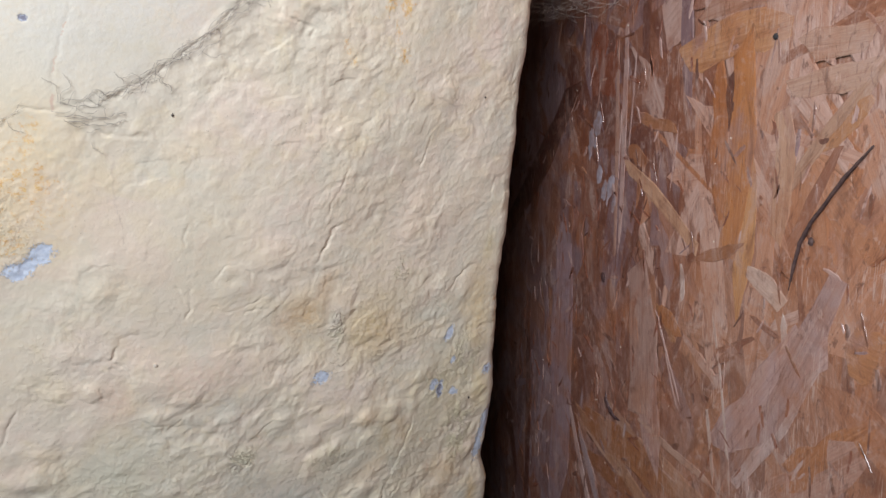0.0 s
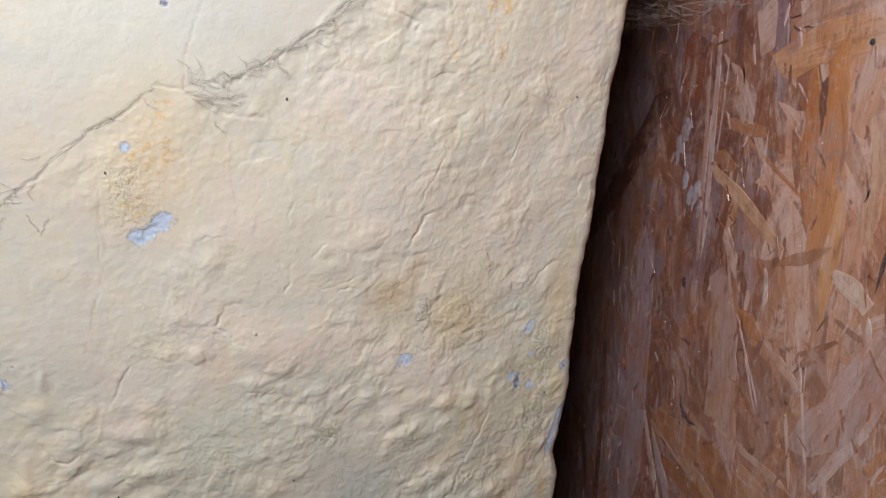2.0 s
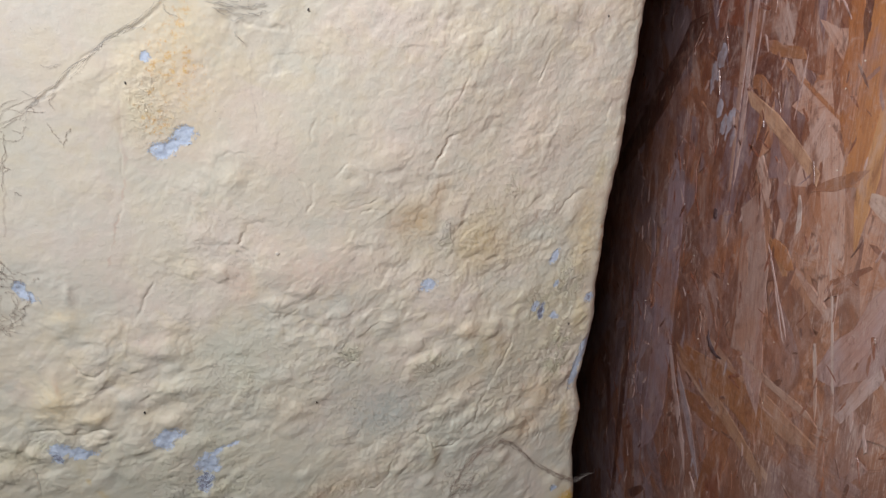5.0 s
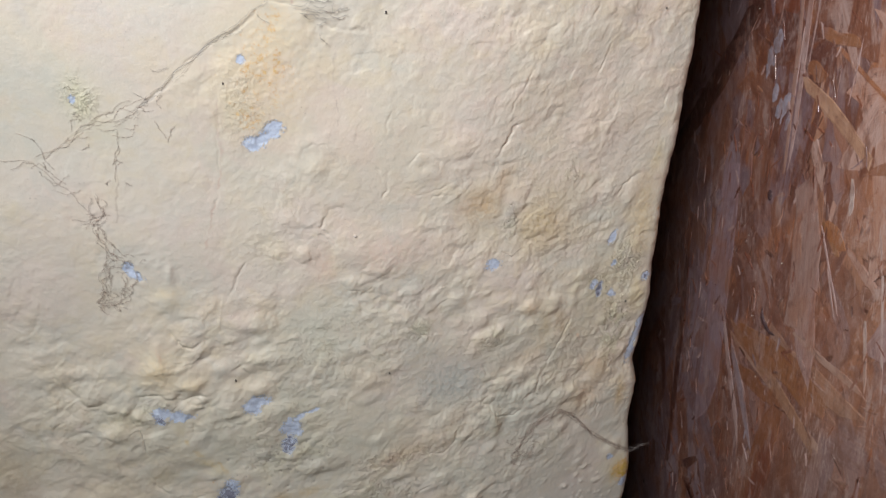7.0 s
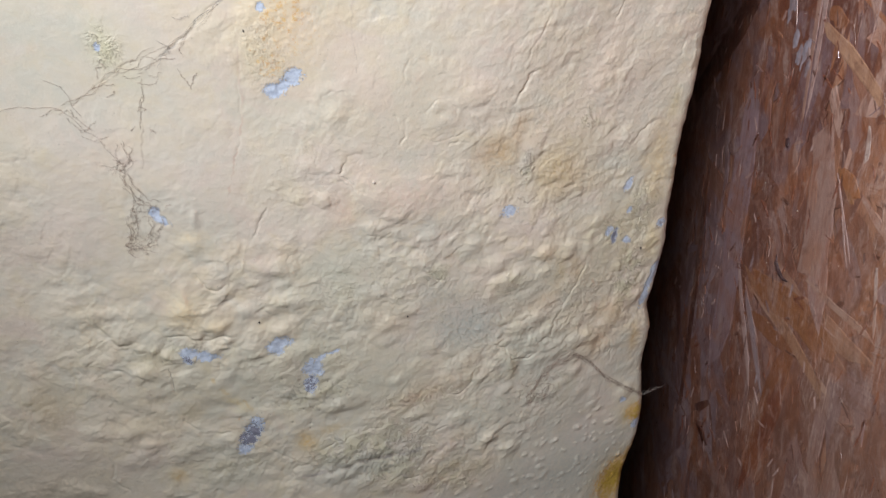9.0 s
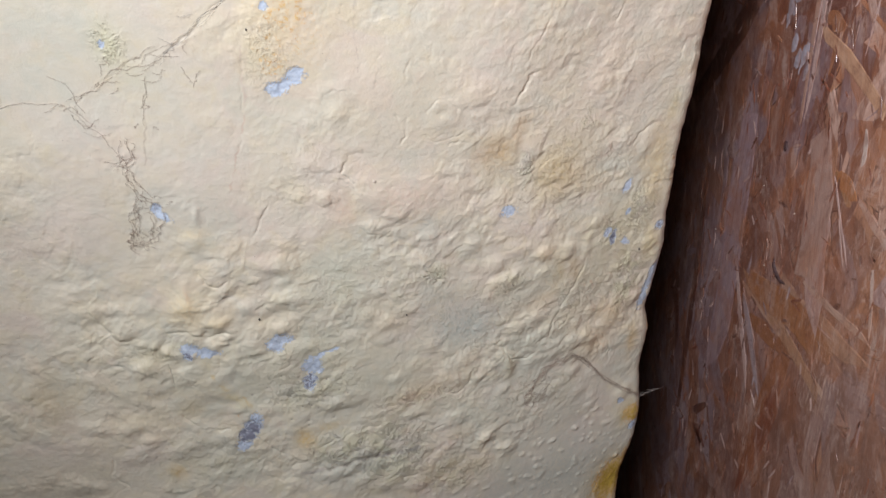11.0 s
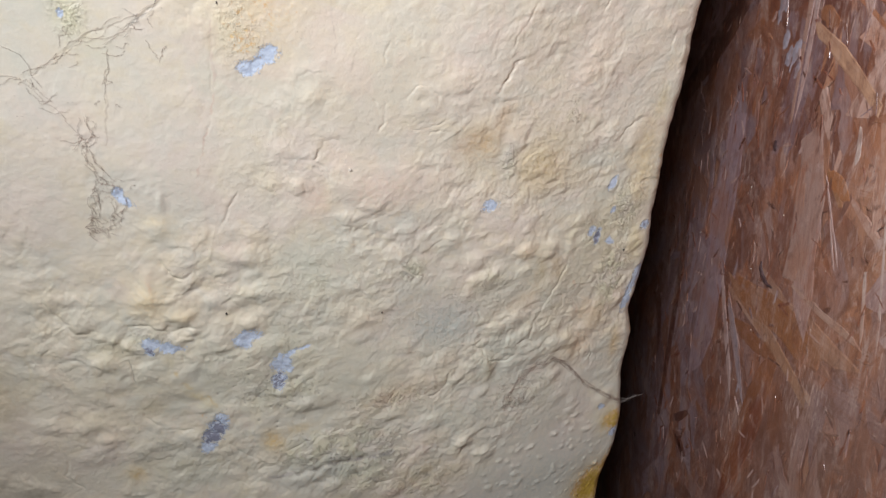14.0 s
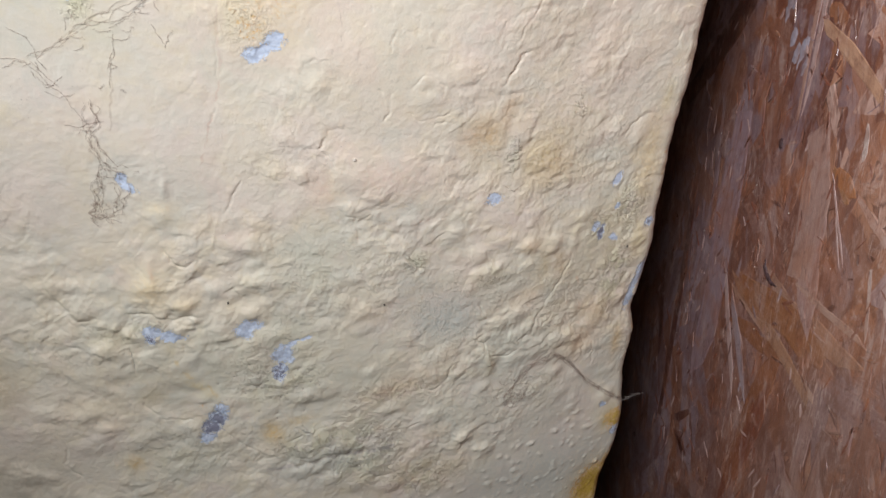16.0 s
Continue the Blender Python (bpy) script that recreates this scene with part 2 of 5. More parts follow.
def cells(u, v, seed=0, jitter=0.9):
    """Distance to the nearest of scattered points and that point's own chance, 0 to 1."""
    ui, vi = np.floor(u).astype(int), np.floor(v).astype(int)
    best, chance = np.full(u.shape, 9.0), np.zeros(u.shape)
    for i in (-1, 0, 1):
        for j in (-1, 0, 1):
            k = TABLE[(TABLE[(ui + i + seed * 97) % 4096] + vi + j) % 4096]
            a, b = ANGLE[k] / 6.2832, ANGLE[(k * 7 + 13) % 4096] / 6.2832
            d = np.hypot(u - ui - i - 0.5 - jitter * (a - 0.5), v - vi - j - 0.5 - jitter * (b - 0.5))
            near = d < best
            best, chance = np.where(near, d, best), np.where(near, ANGLE[(k * 3 + 5) % 4096] / 6.2832, chance)
    return best, chance


def smooth(a, b, x):
    t = np.clip((x - a) / (b - a), 0, 1)
    return t * t * (3 - 2 * t)


# ---- the cream wall: one lumpy, leaning sheet that turns a rounded corner into the gap ----
BEND, RADIUS = 0.2393, 0.017


def wall_y(x, z):
    h = np.clip(z, 0.75, 1.75) - 1.2
    xx = np.maximum(x, -0.6)
    return 0.6084 + 0.3131 * x - 0.208 * h + 0.2541 * xx * xx + 0.0089 * xx * h - 0.2803 * h * h


along = np.concatenate([np.arange(-2.2, -0.40, 0.06), np.arange(-0.40, 0.300, 0.00078), np.linspace(0.302, 1.05, 24)])
upward = np.concatenate([np.arange(0.0, 0.85, 0.06), np.arange(0.86, 1.585, 0.00078), np.linspace(1.60, 2.4, 14)])
S, Z = np.meshgrid(along, upward, indexing="ij")

# base shape
XB = np.minimum(S, BEND)
YB = wall_y(XB, Z)
turn0 = math.atan(0.43)
bent = np.clip((S - BEND) / RADIUS, 0, math.pi / 2 - turn0)
past = np.maximum(S - BEND - RADIUS * (math.pi / 2 - turn0), 0)
PX = XB + RADIUS * (np.sin(turn0 + bent) - math.sin(turn0)) * (S > BEND)
PY = YB + (RADIUS * (math.cos(turn0) - np.cos(turn0 + bent)) + past) * (S > BEND)
# the arris wanders a little
PX = PX + (0.0035 * perlin(Z * 14, Z * 0 + 3.3, 5) + 0.0010 * perlin(Z * 60, Z * 0 + 8.1, 6)) * smooth(0.17, 0.245, S)
PX = PX - 0.006 * np.exp(-((Z - 1.108) / 0.020) ** 2) * smooth(0.19, 0.245, S) - 0.013 * smooth(0.93, 0.86, Z) * smooth(0.17, 0.25, S)
BASE = np.stack([PX, PY, Z], -1)
NORMAL = np.cross(np.gradient(BASE, axis=1), np.gradient(BASE, axis=0))
NORMAL /= np.linalg.norm(NORMAL, axis=-1, keepdims=True)
NORMAL *= np.where(NORMAL[..., 1:2] - 0.6 * NORMAL[..., 0:1] > 0, -1, 1)

# a gently warped copy of the coordinates, so that no drawn line is straight
WS = S + 0.0022 * perlin(S * 60, Z * 60, 11) + 0.0014 * perlin(S * 170, Z * 170, 12)
WZ = Z + 0.0022 * perlin(S * 60, Z * 60, 13) + 0.0014 * perlin(S * 170, Z * 170, 14)

SOFT_S = S + 0.0022 * perlin(S * 60, Z * 60, 15)
SOFT_Z = Z + 0.0022 * perlin(S * 60, Z * 60, 16)

H = np.zeros_like(S)          # relief in metres
CALM = np.zeros_like(S)       # 1: trowelled smooth
CHIP, CORE, OCHRE, HOLLOW_DARK, CRUMB = (np.zeros_like(S) for _ in range(5))
STAIN_SHADE = np.zeros((*S.shape, 4))


def window(points, margin):
    xs, zs = [p[0] for p in points], [p[1] for p in points]
    i0, i1 = np.searchsorted(along, [min(xs) - margin, max(xs) + margin])
    j0, j1 = np.searchsorted(upward, [min(zs) - margin, max(zs) + margin])
    return slice(i0, i1), slice(j0, j1)


def line_distance(points, w):
    """Signed distance to a polyline (positive on its left) and how far along it, 0 to 1."""
    x, z = WS[w], WZ[w]
    best, sign, where = np.full(x.shape, 9.0), np.ones(x.shape), np.zeros(x.shape)
    total = len(points) - 1
    for i, ((ax, az), (bx, bz)) in enumerate(zip(points, points[1:])):
        dx, dz = bx - ax, bz - az
        raw = ((x - ax) * dx + (z - az) * dz) / (dx * dx + dz * dz)
        t = np.clip(raw, 0, 1)
        d = np.hypot(x - ax - t * dx, z - az - t * dz)
        near = d < best
        best = np.where(near, d, best)
        sign = np.where(near, np.sign(dx * (z - az) - dz * (x - ax)), sign)
        where = np.where(near, (i + t) / total, where)
    return best * sign, where


def ledge(height, sharp, fade, *points):
    """The upper side of the line stands proud: a rounded nose that drops to the line and dies away above it."""
    points = points if points[0][0] < points[-1][0] else points[::-1]
    w = window(points, fade * 3)
    d, k = line_distance(points, w)
    ends = smooth(0, 0.2, k) * smooth(1, 0.8, k)
    broken = 0.25 + 0.75 * smooth(-0.4, 0.35, perlin(S[w] * 55, Z[w] * 55, 35))
    H[w] += 0.42 * height * broken * smooth(-0.6 * sharp, 2.6 * sharp, d) * np.exp(-np.maximum(d - sharp, 0) / fade) * ends


def crease(depth, width, *points, hollow_dark=0.0):
    w = window(points, width * 5)
    d, k = line_distance(points, w)
    ends = 0.35 + 0.65 * smooth(0, 0.1, k) * smooth(1, 0.9, k)
    g = np.exp(-(d / width) ** 2) * ends * (0.35 + 0.65 * smooth(-0.3, 0.3, perlin(S[w] * 70, Z[w] * 70, 36)))
    H[w] -= depth * g
    if hollow_dark:
        HOLLOW_DARK[w] = np.maximum(HOLLOW_DARK[w], hollow_dark * g)


def blob(x, z, rx, rz, turn=0.0, power=2.0):
    """A soft oval window and its values, 1 in the middle."""
    w = window([(x, z)], max(rx, rz) * 2.2)
    c, s = math.cos(radians(turn)), math.sin(radians(turn))
    a, b = SOFT_S[w] - x, SOFT_Z[w] - z
    r2 = ((a * c + b * s) / rx) ** 2 + ((b * c - a * s) / rz) ** 2
    return w, np.exp(-r2 ** (power / 2) * 0.7)


def lump(x, z, rx, rz, height, turn=0.0, power=3.0):
    w, g = blob(x, z, rx, rz, turn, power)
    H[w] += height * g


def stain_shade(x, z, rx, rz, colour, amount, turn=0.0):
    w, g = blob(x, z, rx, rz, turn)
    g = g * amount
    old = STAIN_SHADE[w]
    new_a = np.maximum(old[..., 3], g)
    mixed = (old[..., :3] * old[..., 3:] + np.array(colour) * g[..., None]) / np.maximum(old[..., 3:] + g[..., None], 1e-6)
    STAIN_SHADE[w] = np.concatenate([mixed, new_a[..., None]], -1)


def streak(width, colour, amount, *points):
    """A thin stained line."""
    w = window(points, width * 4)
    d, _ = line_distance(points, w)
    g = amount * np.exp(-(d / width) ** 2) * (0.4 + 0.6 * smooth(-0.3, 0.3, perlin(S[w] * 60, Z[w] * 60, 37)))
    more = g > STAIN_SHADE[w][..., 3]
    STAIN_SHADE[w] = np.where(more[..., None], np.concatenate([np.broadcast_to(colour, (*g.shape, 3)), g[..., None]], -1), STAIN_SHADE[w])


def chip(x, z, rx, rz, turn=0.0, core=0.0, depth=0.0003):
    w, g = blob(x, z, rx * 0.98, rz * 0.98, turn, 2.2)
    CHIP[w] = np.maximum(CHIP[w], g)
    CORE[w] = np.maximum(CORE[w], g * core)
    H[w] -= depth * smooth(0.35, 0.6, g)


def ochre(x, z, rx, rz, amount, turn=0.0):
    w, g = blob(x, z, rx, rz, turn)
    OCHRE[w] = np.maximum(OCHRE[w], g * amount)


def calm(x, z, rx, rz, amount, turn=0.0):
    w, g = blob(x, z, rx, rz, turn, 3.0)
    CALM[w] = np.maximum(CALM[w], g * amount)


def crumb(x, z, rx, rz, amount):
    """Crumbling, sandy render."""
    w, g = blob(x, z, rx, rz, 0, 2.5)
    CRUMB[w] = np.maximum(CRUMB[w], g * amount)


# smooth trowelled parts
above_crack = smooth(-0.016, 0.008, Z - (1.416 + 0.575 * (S + 0.191)))
CALM = np.maximum(CALM, 0.93 * above_crack * smooth(0.075, 0.030, S))
calm(-0.205, 1.375, 0.10, 0.085, 0.80, 20)
calm(-0.055, 1.43, 0.075, 0.050, 0.55)
calm(0.00, 1.395, 0.05, 0.06, 0.40)
calm(0.155, 0.915, 0.13, 0.055, 0.85, 12)
calm(0.225, 0.99, 0.030, 0.035, 0.75)
calm(0.020, 1.145, 0.050, 0.030, 0.55, 10)
calm(-0.05, 1.10, 0.07, 0.035, 0.55)
calm(-0.24, 1.25, 0.05, 0.05, 0.55)
calm(-0.17, 1.09, 0.035, 0.03, 0.5)

# natural lumpiness: rounded lumps parted by creases, finer towards the corner, leaning up to the right there
rough = 1 - CALM
patch = 0.26 + 0.80 * smooth(-0.38, 0.42, perlin(S * 16, Z * 16, 27) + 0.35 * perlin(S * 38, Z * 38, 30))
for x, z, rx, rz, k in ((0.135, 1.125, 0.075, 0.075, 0.40), (0.155, 1.235, 0.05, 0.05, 0.35), (-0.055, 0.985, 0.10, 0.030, 0.9), (0.02, 1.03, 0.06, 0.03, 0.5),
                        (-0.215, 1.165, 0.07, 0.05, 0.6), (-0.06, 1.335, 0.06, 0.05, -0.55), (0.10, 1.44, 0.09, 0.07, -0.30), (-0.01, 1.24, 0.05, 0.02, 0.3), (0.05, 1.08, 0.05, 0.03, 0.35)):
    patch = patch + k * np.exp(-((S - x) / rx) ** 2 - ((Z - z) / rz) ** 2)
patch = np.maximum(patch, 0.12)
left = smooth(0.02, -0.12, S) * smooth(1.33, 1.22, Z)
A = S + 0.006 * perlin(S * 30, Z * 30, 1) + 0.002 * perlin(S * 90, Z * 90, 3)
B = Z + 0.006 * perlin(S * 30, Z * 30, 2) + 0.002 * perlin(S * 90, Z * 90, 4)
H += (perlin(S * 7, Z * 7, 21) * 0.0030 + perlin(S * 17, Z * 17, 22) * 0.0014 * (0.3 + 0.7 * rough))
H += rough * patch * (perlin(A * 48, B * 52, 23) * (0.0005 + 0.0006 * left) + perlin(A * 100, B * 108, 24) * 0.00040 + perlin(A * 210, B * 210, 25) * 0.00022)
H += (0.15 + 0.85 * rough) * (perlin(S * 400, Z * 400, 26) * 0.00003 + perlin(S * 260, Z * 260, 29) * 0.00006)
# close-set knobs that lean up to the right, small by the corner, larger and flatter to the left
upper = smooth(-0.03, 0.07, S) * smooth(1.27, 1.36, Z)
for size, tall, seed, share in ((0.0030, 0.00016, 40, 0.60), (0.0055, 0.00036, 41, 0.75), (0.0100, 0.00045, 42, 0.55), (0.019, 0.0009, 43, 0.40)):
    u, v = (A * 0.62 + B * 0.78) / (1.25 * size), (B * 0.62 - A * 0.78) / size
    far, chance = cells(u, v, seed)
    dome = np.clip(1 - (far / 0.72) ** 2, 0, 1) ** 1.1 * smooth(1 - share - 0.15, 1.0, chance)
    H += tall * dome * (0.25 + 0.75 * rough) * np.clip(0.25 + 0.40 * upper + 0.60 * patch * (1 - upper), 0, 1) * (1 - 0.6 * smooth(0.225, 0.25, S))
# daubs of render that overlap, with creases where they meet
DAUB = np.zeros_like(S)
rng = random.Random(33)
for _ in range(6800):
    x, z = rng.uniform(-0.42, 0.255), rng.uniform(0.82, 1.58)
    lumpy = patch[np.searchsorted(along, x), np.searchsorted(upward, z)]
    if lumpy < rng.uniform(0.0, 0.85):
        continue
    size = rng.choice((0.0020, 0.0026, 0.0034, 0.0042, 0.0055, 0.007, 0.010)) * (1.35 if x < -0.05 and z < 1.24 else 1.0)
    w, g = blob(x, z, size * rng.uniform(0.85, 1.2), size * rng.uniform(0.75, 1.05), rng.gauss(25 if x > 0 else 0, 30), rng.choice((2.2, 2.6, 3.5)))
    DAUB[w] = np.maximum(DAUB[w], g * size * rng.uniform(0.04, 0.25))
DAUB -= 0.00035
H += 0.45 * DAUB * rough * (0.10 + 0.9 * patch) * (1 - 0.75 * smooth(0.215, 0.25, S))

# the long crack under the smooth render, with the older coat standing proud below it
crease(0.0003, 0.0007, (-0.265, 1.380), (-0.250, 1.386), (-0.217, 1.409), (-0.190, 1.420), hollow_dark=0.22)
crease(0.0005, 0.0009, (-0.200, 1.409), (-0.169, 1.433), (-0.143, 1.456), (-0.118, 1.468), (-0.099, 1.486), (-0.080, 1.483), hollow_dark=0.18)
crease(0.0006, 0.0010, (-0.080, 1.483), (-0.056, 1.488), (-0.030, 1.500), (-0.007, 1.516), (0.016, 1.535), (0.027, 1.544), hollow_dark=0.30)
crease(0.0011, 0.0018, (0.020, 1.541), (0.034, 1.545), (0.043, 1.546), (0.052, 1.560), hollow_dark=0.95)
crease(0.0010, 0.0012, (-0.040, 1.552), (0.005, 1.549), (0.027, 1.544), hollow_dark=0.5)
crease(0.0002, 0.0011, (-0.064, 1.552), (-0.069, 1.534), (-0.075, 1.521), (-0.081, 1.504), (-0.084, 1.488), hollow_dark=0.18)
ledge(0.0022, 0.003, 0.018, (-0.012, 1.498), (-0.016, 1.490), (-0.024, 1.475), (-0.036, 1.464), (-0.046, 1.452))
crease(0.0007, 0.0012, (-0.036, 1.464), (-0.058, 1.466), (-0.071, 1.475), (-0.082, 1.480), hollow_dark=0.4)
ledge(0.0014, 0.003, 0.020, (0.045, 1.541), (0.067, 1.536), (0.101, 1.540), (0.132, 1.546), (0.170, 1.554))

# ledges, lobes and wrinkles of the render; creases under ledges carry painted shade
ledge(0.0018, 0.0016, 0.014, (-0.044, 1.322), (-0.057, 1.327), (-0.070, 1.326), (-0.074, 1.318), (-0.077, 1.312), (-0.088, 1.311), (-0.103, 1.313), (-0.118, 1.317))
crease(0.0007, 0.0009, (-0.057, 1.327), (-0.070, 1.326), (-0.074, 1.318), (-0.077, 1.312), (-0.088, 1.311), hollow_dark=0.26)
crease(0.0003, 0.0008, (-0.140, 1.417), (-0.143, 1.397), (-0.146, 1.377), (-0.147, 1.361), (-0.152, 1.344), (-0.155, 1.331), hollow_dark=0.17)
crease(0.0010, 0.0010, (-0.101, 1.284), (-0.094, 1.279), (-0.087, 1.282), (-0.087, 1.290), hollow_dark=0.34)
lump(-0.092, 1.287, 0.0056, 0.0056, 0.0016)
crease(0.0005, 0.0010, (-0.137, 1.287), (-0.143, 1.276), (-0.149, 1.264), (-0.155, 1.256), hollow_dark=0.30)
ledge(0.0016, 0.0016, 0.012, (-0.155, 1.256), (-0.149, 1.264), (-0.143, 1.276), (-0.137, 1.287))
ledge(0.0012, 0.0012, 0.008, (-0.203, 1.287), (-0.195, 1.287), (-0.190, 1.278), (-0.178, 1.275))
lump(-0.194, 1.283, 0.0028, 0.0074, 0.0016, 0, 2.2)
lump(-0.199, 1.260, 0.0052, 0.0081, 0.0018, 0, 2.2)
ledge(0.0022, 0.0016, 0.012, (-0.216, 1.241), (-0.203, 1.248), (-0.191, 1.241), (-0.177, 1.239), (-0.165, 1.246), (-0.154, 1.249))
ledge(0.0026, 0.0018, 0.014, (-0.201, 1.226), (-0.198, 1.217), (-0.188, 1.212), (-0.177, 1.218), (-0.163, 1.209), (-0.147, 1.212))
crease(0.0010, 0.0009, (-0.203, 1.233), (-0.198, 1.217), (-0.188, 1.212), (-0.177, 1.218), hollow_dark=0.3)
ledge(0.0022, 0.0018, 0.014, (-0.143, 1.207), (-0.125, 1.204), (-0.102, 1.207), (-0.086, 1.222), (-0.076, 1.227))
lump(-0.080, 1.373, 0.0132, 0.0136, 0.0007, 20, 5.0)
lump(-0.082, 1.374, 0.0068, 0.0062, -0.0004, 20, 3.0)
crease(0.0005, 0.0008, (-0.087, 1.366), (-0.090, 1.370), (-0.088, 1.378), (-0.078, 1.382), (-0.069, 1.381), (-0.066, 1.373), hollow_dark=0.22)
lump(-0.079, 1.358, 0.0054, 0.0087, 0.0012, 0, 2.5)
lump(0.007, 1.356, 0.0120, 0.0136, 0.0010, 0, 4.0)
lump(0.006, 1.358, 0.0054, 0.0043, -0.0008, 0, 2.2)
crease(0.0005, 0.0008, (-0.006, 1.359), (0.001, 1.368), (0.011, 1.368), (0.019, 1.361), (0.019, 1.349), hollow_dark=0.19)
crease(0.0004, 0.0009, (-0.010, 1.415), (-0.004, 1.410), (-0.005, 1.403), hollow_dark=0.11)
crease(0.0004, 0.0009, (-0.041, 1.410), (-0.044, 1.404), (-0.040, 1.398), hollow_dark=0.11)
crease(0.0004, 0.0009, (-0.018, 1.404), (-0.022, 1.394), (-0.021, 1.387), hollow_dark=0.11)
ledge(0.0013, 0.0016, 0.012, (0.088, 1.391), (0.076, 1.370), (0.067, 1.359), (0.056, 1.351))
crease(0.0006, 0.0010, (0.088, 1.391), (0.076, 1.370), (0.067, 1.359), hollow_dark=0.19)
ledge(0.0010, 0.0016, 0.010, (0.105, 1.409), (0.099, 1.395), (0.094, 1.386))
ledge(0.0011, 0.0016, 0.010, (0.182, 1.385), (0.179, 1.368), (0.171, 1.350))
ledge(0.0010, 0.0016, 0.010, (0.149, 1.402), (0.145, 1.388), (0.138, 1.381))
ledge(0.0010, 0.0016, 0.010, (0.150, 1.347), (0.165, 1.357), (0.175, 1.372))
ledge(0.0017, 0.0018, 0.012, (0.194, 1.306), (0.196, 1.317), (0.205, 1.324), (0.216, 1.330), (0.231, 1.339))
crease(0.0007, 0.0010, (0.195, 1.309), (0.197, 1.318), (0.206, 1.324), (0.216, 1.330), hollow_dark=0.22)
lump(0.210, 1.311, 0.0060, 0.0136, 0.0012, -20, 2.5)
crease(0.0004, 0.0007, (0.165, 1.320), (0.177, 1.303), (0.189, 1.290), (0.199, 1.274), hollow_dark=0.38)
crease(0.0007, 0.0010, (-0.022, 1.357), (-0.025, 1.341), (-0.028, 1.333), hollow_dark=0.19)
crease(0.0006, 0.0010, (-0.032, 1.360), (-0.027, 1.345), hollow_dark=0.15)
ledge(0.0007, 0.0014, 0.010, (-0.062, 1.325), (-0.044, 1.319), (-0.027, 1.327), (-0.018, 1.338))
crease(0.0005, 0.0008, (-0.010, 1.338), (0.000, 1.332), (0.014, 1.334), (0.028, 1.337), hollow_dark=0.19)
crease(0.0005, 0.0008, (0.012, 1.327), (0.021, 1.329), (0.031, 1.328), hollow_dark=0.19)
crease(0.0008, 0.0009, (-0.077, 1.310), (-0.072, 1.302), (-0.067, 1.294), hollow_dark=0.30)
crease(0.0007, 0.0009, (-0.080, 1.304), (-0.074, 1.299), (-0.070, 1.290), hollow_dark=0.30)
lump(-0.023, 1.282, 0.0288, 0.0174, 0.0014, 0, 3.0)
lump(-0.054, 1.294, 0.0120, 0.0136, 0.0012, 0, 3.0)
ledge(0.0016, 0.0018, 0.014, (-0.063, 1.279), (-0.045, 1.263), (-0.022, 1.255), (0.002, 1.257))
ledge(0.0012, 0.0014, 0.010, (0.096, 1.252), (0.117, 1.256), (0.140, 1.259), (0.148, 1.263))
lump(-0.054, 1.254, 0.0088, 0.0081, 0.0012, 10, 2.2)
crease(0.0005, 0.0009, (-0.064, 1.257), (-0.057, 1.248), (-0.045, 1.246), (-0.036, 1.251), hollow_dark=0.2)
lump(-0.016, 1.215, 0.0144, 0.0087, 0.0016, 0, 3.0)
lump(-0.041, 1.221, 0.0120, 0.0068, 0.0012, 0, 3.0)
ledge(0.0014, 0.0014, 0.010, (-0.076, 1.237), (-0.064, 1.232), (-0.053, 1.237), (-0.041, 1.234))
ledge(0.0014, 0.0014, 0.010, (-0.026, 1.208), (-0.014, 1.208), (-0.004, 1.214), (0.004, 1.210))
lump(0.109, 1.204, 0.0078, 0.0068, 0.0030, 10, 2.5)
ledge(0.0016, 0.0014, 0.010, (0.082, 1.228), (0.095, 1.233), (0.102, 1.243))
ledge(0.0016, 0.0014, 0.010, (0.059, 1.218), (0.074, 1.228), (0.087, 1.225))
lump(0.078, 1.213, 0.0064, 0.0074, 0.0014, 20, 2.5)
lump(0.062, 1.200, 0.0096, 0.0074, 0.0014, 20, 2.5)
ledge(0.0036, 0.0020, 0.018, (-0.304, 1.219), (-0.294, 1.202), (-0.293, 1.191), (-0.286, 1.182), (-0.282, 1.171), (-0.274, 1.166), (-0.252, 1.167))
crease(0.0010, 0.0014, (-0.294, 1.201), (-0.293, 1.191), (-0.286, 1.182), (-0.282, 1.171), (-0.274, 1.165), (-0.252, 1.166), hollow_dark=0.18)
ledge(0.0022, 0.0014, 0.010, (-0.252, 1.166), (-0.237, 1.169), (-0.222, 1.169), (-0.206, 1.160), (-0.191, 1.167), (-0.182, 1.163), (-0.172, 1.158))
crease(0.0010, 0.0010, (-0.237, 1.168), (-0.222, 1.168), (-0.206, 1.159), (-0.192, 1.166), (-0.182, 1.162), hollow_dark=0.35)
lump(-0.217, 1.193, 0.0112, 0.0149, 0.0036, 0, 2.6)
lump(-0.215, 1.207, 0.0036, 0.0087, 0.0014, 0, 2.0)
lump(-0.197, 1.178, 0.0104, 0.0068, 0.0022, -10, 3.0)
lump(-0.260, 1.161, 0.0048, 0.0031, 0.0014, 0, 2.2)
lump(-0.249, 1.158, 0.0032, 0.0031, 0.0014, 0, 2.2)
lump(-0.239, 1.153, 0.0032, 0.0031, 0.0014, 0, 2.2)
lump(-0.253, 1.147, 0.0036, 0.0037, 0.0014, 0, 2.2)
lump(-0.211, 1.166, 0.0032, 0.0031, 0.0014, 0, 2.2)
lump(-0.201, 1.153, 0.0044, 0.0037, 0.0014, 0, 2.2)
lump(-0.185, 1.161, 0.0044, 0.0037, 0.0014, 0, 2.2)
